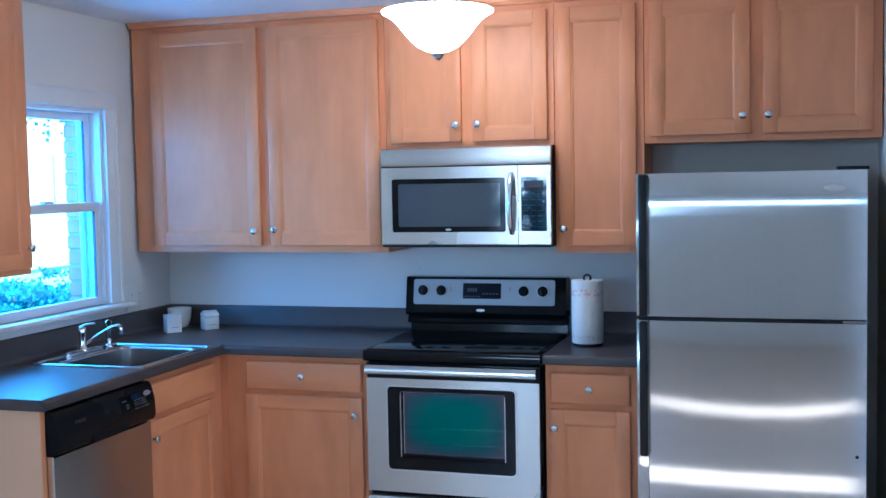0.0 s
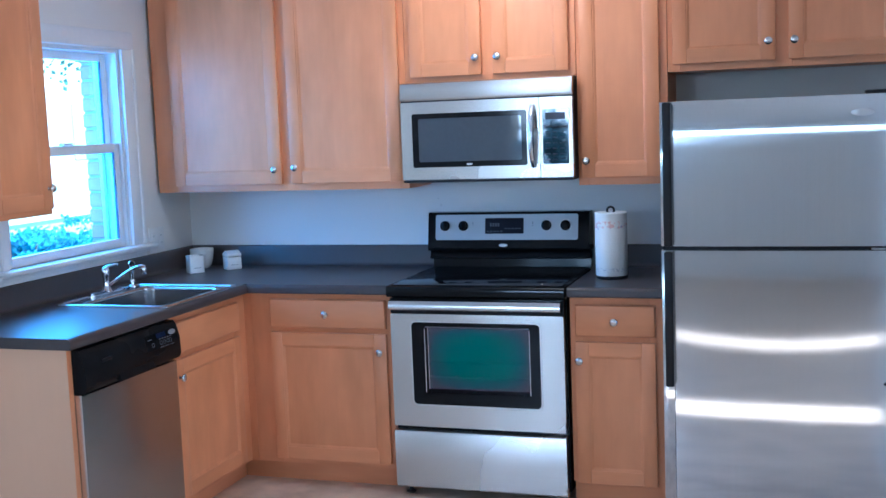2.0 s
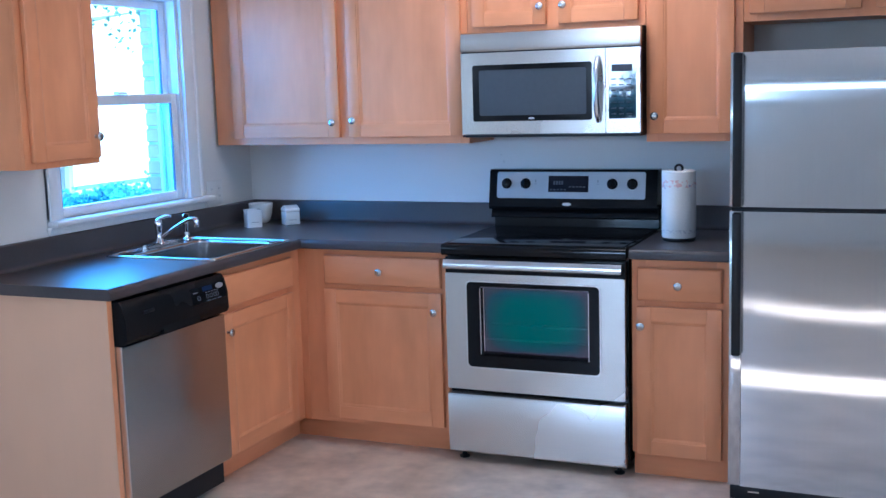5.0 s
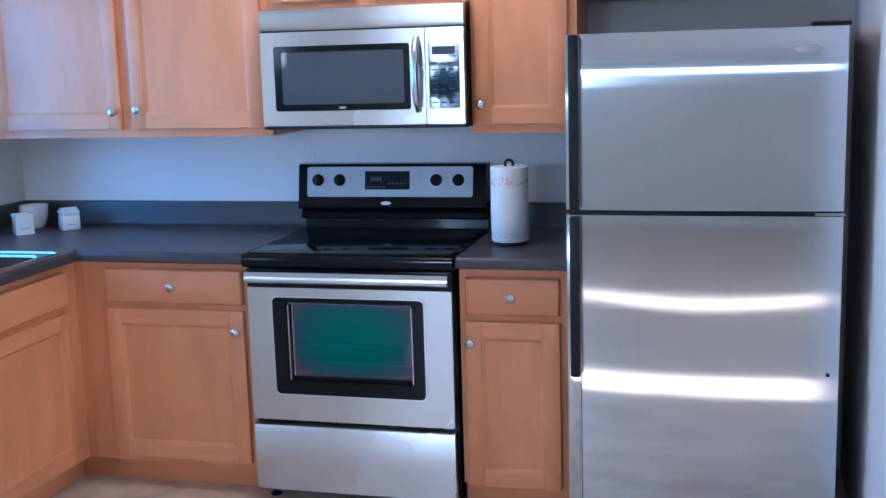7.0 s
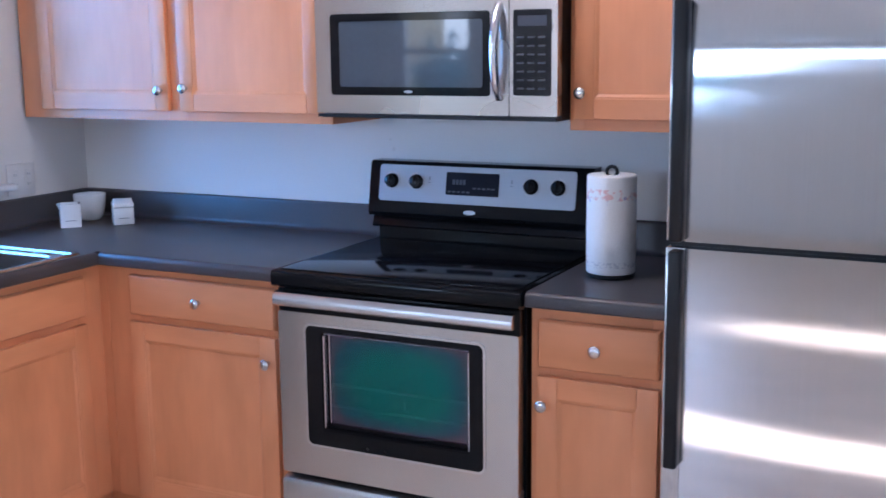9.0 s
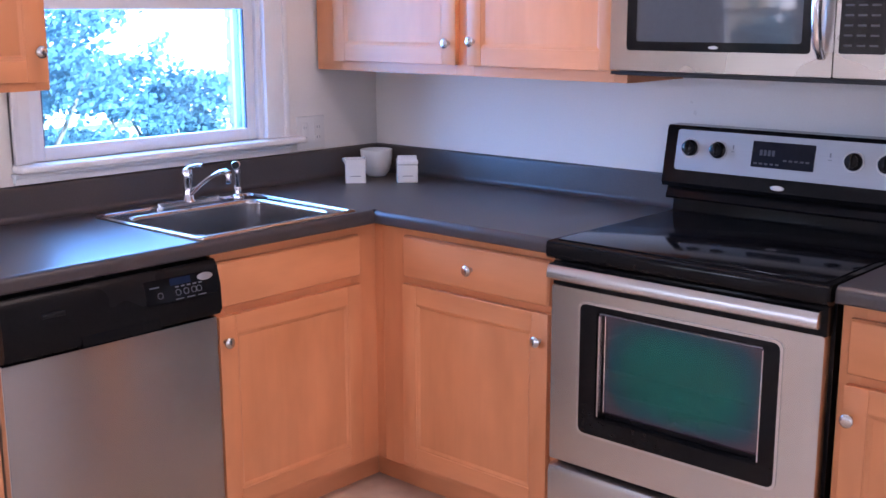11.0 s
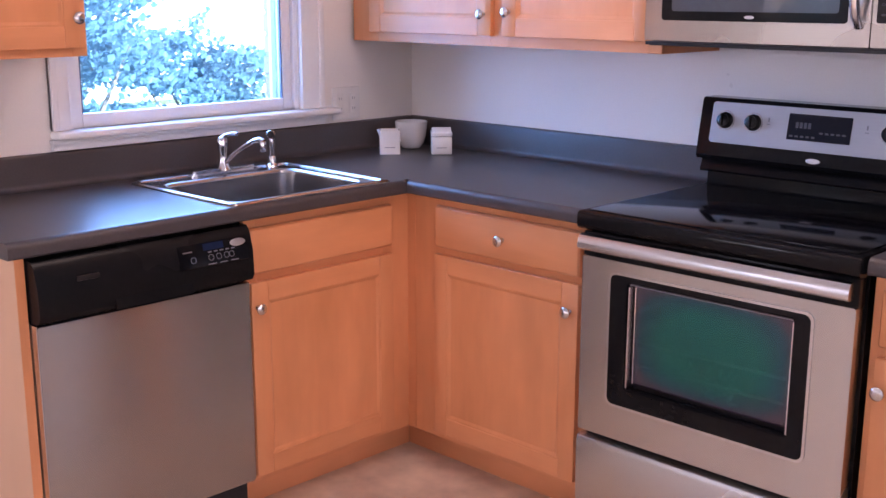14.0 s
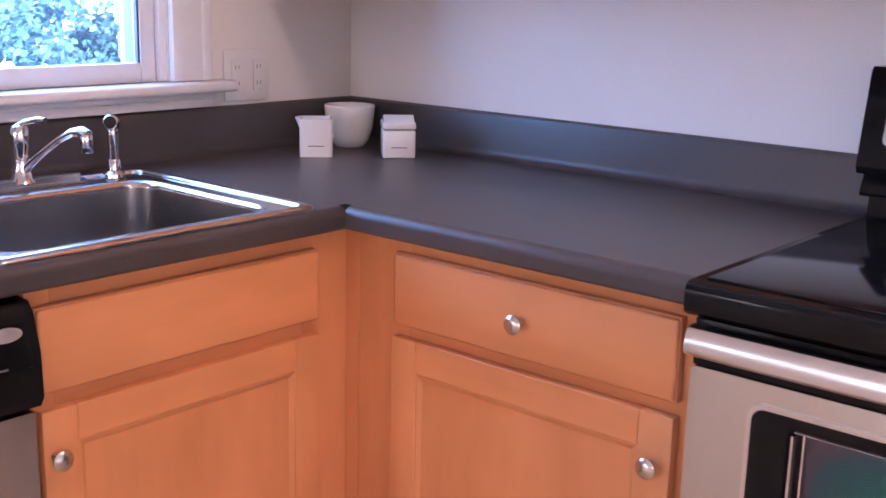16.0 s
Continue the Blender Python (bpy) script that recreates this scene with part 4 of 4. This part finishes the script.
bm.transform(Matrix.Translation((1.628, MF + 0.001, 1.411)) @ Matrix.Diagonal((0.85, 1, 0.26, 1)))
part("badge", bm, badge_metal, door)
hz0, hz1, hu = 1.396, 1.648, 1.913
pts = [(hu, MF + 0.002, hz0)] + [(hu, MF - 0.040 * math.sin(math.pi * i / 10) ** 0.6, hz0 + (hz1 - hz0) * i / 10) for i in range(1, 10)] + [(hu, MF + 0.002, hz1)]
part("handle", tube(pts, 0.0125, 14), steel_bright, door, "bowed steel handle")
cpn = part("control_panel", plate(round_rect(1.944, M1, MB + 0.002, 1.684, 0.004), MF, MF + 0.034), steel_h, mw, "steel control panel")
kp = part("keypad", plate(round_rect(1.955, 2.066, 1.403, 1.634, 0.006), MF - 0.0015, MF + 0.004), keypad_glass, cpn, "black glass keypad")
bm = bmesh.new()
bx(bm, 1.968, 2.052, MF - 0.0022, MF - 0.0014, 1.590, 1.618)
part("screen", bm, segment_m, kp, "grey display screen")
for r in range(7):
    bm = bmesh.new()
    for k in range(3):
        bx(bm, 1.966 + 0.031 * k, 1.986 + 0.031 * k, MF - 0.0022, MF - 0.0014, 1.420 + 0.023 * r, 1.4245 + 0.023 * r)
    part("key_row", bm, key_print, kp)
bm = box(M0 + 0.01, M1 - 0.004, MF + 0.012, -0.02, MB - 0.012, MB - 0.002)
bx(bm, M0 + 0.002, M1 - 0.002, MF + 0.002, MF + 0.030, MB - 0.010, MB - 0.001)
part("underside", bm, black_plastic, mw)
for u in (1.50, 1.90):
    part("grease_filter", box(u - 0.12, u + 0.12, -0.32, -0.12, MB - 0.0155, MB - 0.012, bev=0.001, seg=1), nickel, mw)

# ---- refrigerator ----
fr = thing("refrigerator", (2.91, -0.4, 0), "top-freezer refrigerator with brushed steel doors and black sides", "refrigerator")
F0, F1, FF = 2.489, 3.318, -0.770
part("cabinet", box(F0 + 0.004, F1 - 0.004, -0.690, -0.04, 0.03, 1.632, bev=0.004), dark_side, fr, "textured black case")


def fridge_door(name, z0, z1, top_roll):
    """A door whose face bulges a little across and rolls back at the top edge."""
    bm = bmesh.new()
    us = [F0 + 0.046 + (F1 - F0 - 0.046) * i / 24 for i in range(25)]
    zs = sorted({z0, z0 + 0.004, z1, *[z0 + (z1 - z0) * i / 20 for i in range(21)], *[z1 - top_roll * (1 - i / 12) for i in range(12)]})
    grid = []
    for z in zs:
        row = []
        for u in us:
            s = (u - (F0 + F1) / 2) / ((F1 - F0) / 2)
            y = FF - 0.008 * (1 - s * s)
            h = max(0.0, (z - (z1 - top_roll)) / top_roll) if top_roll > 0.01 else 0.0
            y += 0.0128 * h * h - 0.0011 * s * s * math.erf((z - 0.77) / 0.12)
            row.append(bm.verts.new((u, y, z)))
        grid.append(row)
    for r, s in zip(grid, grid[1:]):
        for i in range(len(us) - 1):
            bm.faces.new((r[i], r[i + 1], s[i + 1], s[i]))
    edge = [r[0] for r in grid] + grid[-1][1:] + [r[-1] for r in reversed(grid[:-1])] + list(reversed(grid[0][1:-1]))
    back = [bm.verts.new((v.co.x, -0.697, v.co.z)) for v in edge]
    for i in range(len(edge)):
        j = (i + 1) % len(edge)
        bm.faces.new((edge[i], edge[j], back[j], back[i]))
    bm.faces.new(back)
    bmesh.ops.recalc_face_normals(bm, faces=bm.faces)
    d = part(name, bm, steel_v, fr, "brushed steel door")
    return d


SPLIT = 1.087
fz = fridge_door("freezer_door", SPLIT + 0.008, 1.638, 0.19)
fd = fridge_door("fridge_door", 0.062, SPLIT - 0.008, 0.008)
for d, z0, z1, h0 in ((fz, SPLIT + 0.008, 1.638, SPLIT + 0.010), (fd, 0.062, SPLIT - 0.008, 0.558)):
    part("edge_strip", box(F0, F0 + 0.0445, FF + 0.006, -0.697, z0, z1, bev=0.002), steel_v, d)
    hb = box(F0 + 0.014, F0 + 0.046, FF - 0.036, FF + 0.0058, h0, z1 - 0.002, bev=0.007, seg=3)
    part("handle", hb, black_plastic, d, "black full-height grip")
part("gasket", box(F0 + 0.003, F1 - 0.003, -0.735, -0.692, SPLIT - 0.0078, SPLIT + 0.0078), black_plastic, fr)
hg = part("top_hinge", box(3.215, 3.325, -0.765, -0.66, 1.6385, 1.652, bev=0.004), black_plastic, fr, "black hinge cover")
part("middle_hinge", box(3.235, 3.322, -0.786, -0.74, SPLIT - 0.004, SPLIT + 0.004, bev=0.001, seg=1), chrome, fr, "chrome hinge bracket")
bm = lathe([(0.040, 0.0), (0.040, 0.002), (0.036, 0.0035)], (0, 0, 0), '-y', 32)
bm.transform(Matrix.Translation((3.206, FF + 0.0005, 1.574)) @ Matrix.Rotation(radians(4), 4, 'X') @ Matrix.Diagonal((1, 1, 0.32, 1)))
part("badge", bm, badge_metal, fz, "silver oval badge")
part("plug", lathe([(0.006, -0.004), (0.006, 0.0015), (0.004, 0.003)], (3.286, FF - 0.002, 0.590), '-y', 16), black_plastic, fd)
gr = part("grille", box(F0 + 0.006, F1 - 0.006, -0.752, -0.70, 0.004, 0.056, bev=0.003), black_plastic, fr)
bm = bmesh.new()
for u in (2.58, 3.0, 3.2):
    bx(bm, u - 0.02, u + 0.02, -0.7535, -0.7515, 0.034, 0.040)
part("clip", bm, nickel, gr)

# ---- ceiling lamp ----
LX, LY = 1.770, -0.95
lampt = thing("ceiling_lamp", (LX, LY, CEIL), "lit white alabaster glass bowl ceiling lamp", "lamp")
part("canopy", lathe([(0.07, CEIL - 0.001), (0.075, CEIL - 0.012), (0.06, CEIL - 0.025), (0.02, CEIL - 0.032)], (LX, LY, 0)), nickel, lampt)
part("stem", lathe([(0.008, 2.12), (0.008, CEIL - 0.03)], (LX, LY, 0), seg=16), nickel, lampt)
outer = [(0.014, 2.113), (0.045, 2.119), (0.08, 2.137), (0.105, 2.160), (0.135, 2.196), (0.155, 2.222), (0.172, 2.240), (0.196, 2.256), (0.212, 2.264), (0.214, 2.272)]
bowl = bowl_material()
bm = lathe(outer + [(r - 0.008, z + 0.004) for r, z in reversed(outer)], (LX, LY, 0), seg=48)
part("bowl", bm, bowl, lampt, "glowing white glass bowl")
part("finial", lathe([(0.005, 2.084), (0.010, 2.088), (0.016, 2.092), (0.018, 2.098), (0.024, 2.104), (0.026, 2.110), (0.014, 2.1135)], (LX, LY, 0), seg=24), nickel, lampt)

# ---- small things on the worktop ----
def turned(at, deg):
    return Matrix.Translation(at) @ Matrix.Rotation(radians(deg), 4, 'Z')


def carton(name, at, deg, label, category, lid):
    t = thing(name, at, label, category, "white ceramic set")
    m = turned(at, deg) @ Matrix.Diagonal((0.93, 0.93, 0.95, 1))
    if lid:
        part("body", box(-0.039, 0.039, -0.039, 0.039, 0.0, 0.066, bev=0.005, seg=3), ceramic, t, m=m)
        bm = box(-0.040, 0.040, -0.040, 0.040, 0.0675, 0.084, bev=0.004, seg=3)
        part("lid", bm, ceramic, t, "ceramic lid", m)
        wedge = bmesh.new()
        sweep_x([(-0.038, 0.0835), (0.038, 0.0835), (0.002, 0.098), (-0.002, 0.098)], -0.036, 0.036, wedge)
        part("lid_roof", wedge, ceramic, t, m=m)
    else:
        bm = plate(round_rect(-0.039, 0.039, -0.039, 0.039, 0.006), 0.0, 0.092, hole=round_rect(-0.034, 0.034, -0.034, 0.034, 0.004))
        for v in bm.verts:
            v.co = Vector((v.co.x, v.co.z, v.co.y))
            if v.co.z > 0.05:
                v.co.z -= 0.004
        bmesh.ops.recalc_face_normals(bm, faces=bm.faces)
        bx(bm, -0.034, 0.034, -0.034, 0.034, 0.0, 0.006)
        part("body", bm, ceramic, t, m=m)
        lip = bmesh.new()
        v = [lip.verts.new(p) for p in ((-0.038, -0.018, 0.090), (-0.038, 0.018, 0.090), (-0.050, 0.0, 0.089), (-0.038, 0.0, 0.060), (-0.034, -0.016, 0.088), (-0.034, 0.016, 0.088))]
        for f in ((0, 3, 2), (1, 2, 3), (0, 2, 4), (1, 5, 2), (4, 2, 5), (0, 4, 3), (1, 3, 5), (3, 4, 5)):
            lip.faces.new([v[i] for i in f])
        bmesh.ops.recalc_face_normals(lip, faces=lip.faces)
        part("pouring_lip", lip, ceramic, t, m=m)
    bm = bmesh.new()
    bx(bm, -0.019, 0.019, -0.0396, -0.0388, 0.0245, 0.0268)
    part("lettering", bm, print_grey, t, m=m)
    return t


carton("cream_jug", (0.178, -0.282, TOP), 48, "white ceramic milk carton shaped cream jug", "jug", False)
carton("sugar_box", (0.312, -0.158, TOP), 48, "white ceramic carton shaped sugar box with lid", "jar", True)
cup = thing("cup", (0.126, -0.126, TOP), "large white ceramic cup with a handle", "cup", "white ceramic set")
outer = [(0.030, 0.0), (0.035, 0.002), (0.046, 0.018), (0.054, 0.045), (0.058, 0.076), (0.0595, 0.096), (0.058, 0.098)]
inner = [(0.056, 0.096), (0.0545, 0.076), (0.0495, 0.045), (0.040, 0.018), (0.010, 0.009)]
part("bowl", lathe(outer + inner, (0.126, -0.126, TOP), seg=40), ceramic, cup)
hd = Vector((-0.15, -0.99, 0)).normalized()
pts = [Vector((0.126, -0.126, TOP)) + hd * (0.050 + 0.024 * math.sin(math.pi * i / 8)) + Vector((0, 0, 0.026 + 0.05 * i / 8)) for i in range(9)]
part("handle", tube(pts, 0.006, 10), ceramic, cup)

PX, PY = 2.229, -0.365
towel = thing("paper_towel_holder", (PX, PY, TOP), "black wire paper towel holder with a printed roll", "paper towel")
part("base", lathe([(0.062, 0.0), (0.066, 0.004), (0.066, 0.009), (0.060, 0.012)], (PX, PY, TOP), seg=40), black_plastic, towel, "round black base")
roll = [(0.022, 0.013), (0.064, 0.013), (0.067, 0.018), (0.0675, 0.14), (0.067, 0.276), (0.064, 0.280), (0.022, 0.280)]
part("roll", lathe(roll + [(0.0215, 0.278), (0.0215, 0.015)], (PX, PY, TOP), seg=48), towel_material(), towel, "white paper roll with printed flower band")
part("rod", tube([(PX, PY, TOP + 0.01), (PX, PY, TOP + 0.272)], 0.004, 10), black_plastic, towel)
ring = arc((PX, PY, TOP + 0.287), 0.0145, 270, 630, 20, 'xz')
part("loop", tube(ring, 0.0048, 10), black_plastic, towel)

# ---- outdoors ----
structure("ground", box(-80, 60, -60, 60, -0.65, -0.45), grass_m, "rough lawn round the house", "ground")


tagged(part("pavement", box(-14.0, -4.6, -40, 40, -0.449, -0.43), concrete), "wide pale concrete drive beyond the shrubs", "drive", "", "structure")
house = thing("house", (-18.0, 8.0, -0.45), "pale sided house across the drive", "house")
part("wall", box(-22.0, -15.0, -8.0, 26.0, -0.45, 5.2), siding_m, house)
bm = sweep_x([(-3.9, 0.0), (3.9, 0.0), (0.0, 2.4)], -9.0, 27.0)
bm.transform(Matrix.Translation((-18.5, 0, 5.2)) @ SIDE)
part("roof", bm, roof_m, house)
for y in (-4.0, 2.0, 8.0, 14.0, 20.0):
    w = part("window", box(-14.99, -14.93, y - 0.6, y + 0.6, 1.0, 2.4), vinyl, house)
    part("pane", box(-14.94, -14.92, y - 0.5, y + 0.5, 1.1, 2.3), siding_m, w, "pale curtained pane")


def leaves(bm, centre, radii, count, size, rnd, gap=-9.0):
    """Loose leaves in an uneven clump; gap leaves holes where a coarse noise is low."""
    for _ in range(count):
        for _try in range(40):
            p = Vector((rnd.uniform(-1, 1), rnd.uniform(-1, 1), rnd.uniform(-1, 1)))
            n = noise.noise(Vector(centre) + p * 2.1)
            c = Vector(centre) + Vector((p.x * radii[0], p.y * radii[1], p.z * radii[2]))
            if 0.15 < p.length < 0.85 + 0.5 * n and noise.noise(Vector((c.x * 0.6, c.y * 2.4, c.z * 3.4))) > gap:
                break
        a = Vector((rnd.gauss(0, 1), rnd.gauss(0, 1), rnd.gauss(0, 1))).normalized()
        b = a.orthogonal().normalized()
        s = size * rnd.uniform(0.6, 1.4)
        v = [bm.verts.new(c + a * s * k[0] + b * s * k[1]) for k in ((0, 0), (0.5, 0.36), (1, 0), (0.5, -0.36))]
        bm.faces.new(v)
    return bm


def shrub(at, r, h, label, seed):
    rnd = random.Random(seed)
    t = thing("shrub", at, label, "shrub", "shrubs outside the window")
    bm = bmesh.new()
    for k in range(6):
        a = k * 1.05 + rnd.random()
        tip = Vector(at) + Vector((math.cos(a) * r * 0.6, math.sin(a) * r * 0.6, h * rnd.uniform(0.6, 0.9)))
        mid = (Vector(at) + tip) / 2 + Vector((rnd.uniform(-.1, .1), rnd.uniform(-.1, .1), 0.1))
        tube([at, mid, tip], [0.035, 0.022, 0.008], 7, bm)
    part("stems", bm, bark, t)
    bm = bmesh.new()
    for k in range(9):
        a = k * 2.4
        c = (at[0] + math.cos(a) * r * 0.55 * rnd.random(), at[1] + math.sin(a) * r * 0.6, at[2] + h * rnd.uniform(0.25, 0.85))
        leaves(bm, c, (r * 0.55, r * 0.55, h * 0.26), 1900, 0.050, rnd, 0.0)
    part("crown", bm, leaf_a, t, smooth=False)


G = -0.45
for k, (x, y, r, h) in enumerate(((-4.2, 0.6, 1.1, 2.2), (-3.9, -0.9, 1.0, 2.1), (-4.4, 2.2, 1.1, 1.55), (-4.5, 3.8, 1.1, 1.25), (-4.7, 5.4, 1.1, 1.15), (-5.2, 7.0, 1.2, 1.1))):
    shrub((x, y, G), r, h, "leafy green shrub on the lawn outside", 10 + k)
for k, (x, y) in enumerate(((-2.05, REAR - 0.85), (0.15, REAR - 0.9))):
    shrub((x, y, G), 0.55, 2.05, "loose leafy shrub outside a rear window", 30 + k)


def tree(at, h, seed):
    rnd = random.Random(seed)
    t = thing("tree", at, "tall leafy tree beyond the shrubs", "tree", "trees outside the window")
    bm = tube([at, Vector(at) + Vector((0.1, 0.05, h * 0.4)), Vector(at) + Vector((0.05, -0.1, h * 0.75))], [0.12, 0.09, 0.04], 10)
    tips = []
    for k in range(9):
        a = k * 2.1 + rnd.random()
        z = h * rnd.uniform(0.35, 0.7)
        s = Vector(at) + Vector((0.08, 0, z))
        e = s + Vector((math.cos(a), math.sin(a), rnd.uniform(0.2, 0.8))) * rnd.uniform(1.0, 2.0)
        tube([s, (s + e) / 2 + Vector((0, 0, 0.12)), e], [0.06, 0.04, 0.012], 7, bm)
        tips.append(e)
    part("trunk", bm, bark, t)
    bm = bmesh.new()
    for e in tips + [Vector(at) + Vector((0, 0, h * 0.85))]:
        leaves(bm, e, (1.1, 1.1, 0.8), 150, 0.10, rnd)
    part("crown", bm, leaf_b, t, smooth=False)


for k, (x, y, h) in enumerate(((-13.2, 22.5, 5.5), (-10.0, -3.0, 7.0), (-11.0, 11.0, 8.5))):
    tree((x, y, G), h, 40 + k)

# ---- bricks of the window reveal ----
bm = box(-0.100, 0.100, -0.0525, 0.0525, -0.032, 0.032, bev=0.004, seg=1)
brick_mesh = bpy.data.meshes.new("brick")
bm.to_mesh(brick_mesh)
bm.free()
brick_mesh.materials.append(brick_m)
for k in range(13):
    for side, y in ((1, WY1 + 0.126), (-1, WY0 - 0.126)):
        ob = new("brick", brick_mesh)
        ob.matrix_world = Matrix.Translation((-0.184, y + (0.004 if k % 2 else 0.0) * side, WZ0 - 0.01 + 0.075 * k)) @ Matrix.Rotation(radians(90), 4, 'Z')
        ob.parent = brick_wall
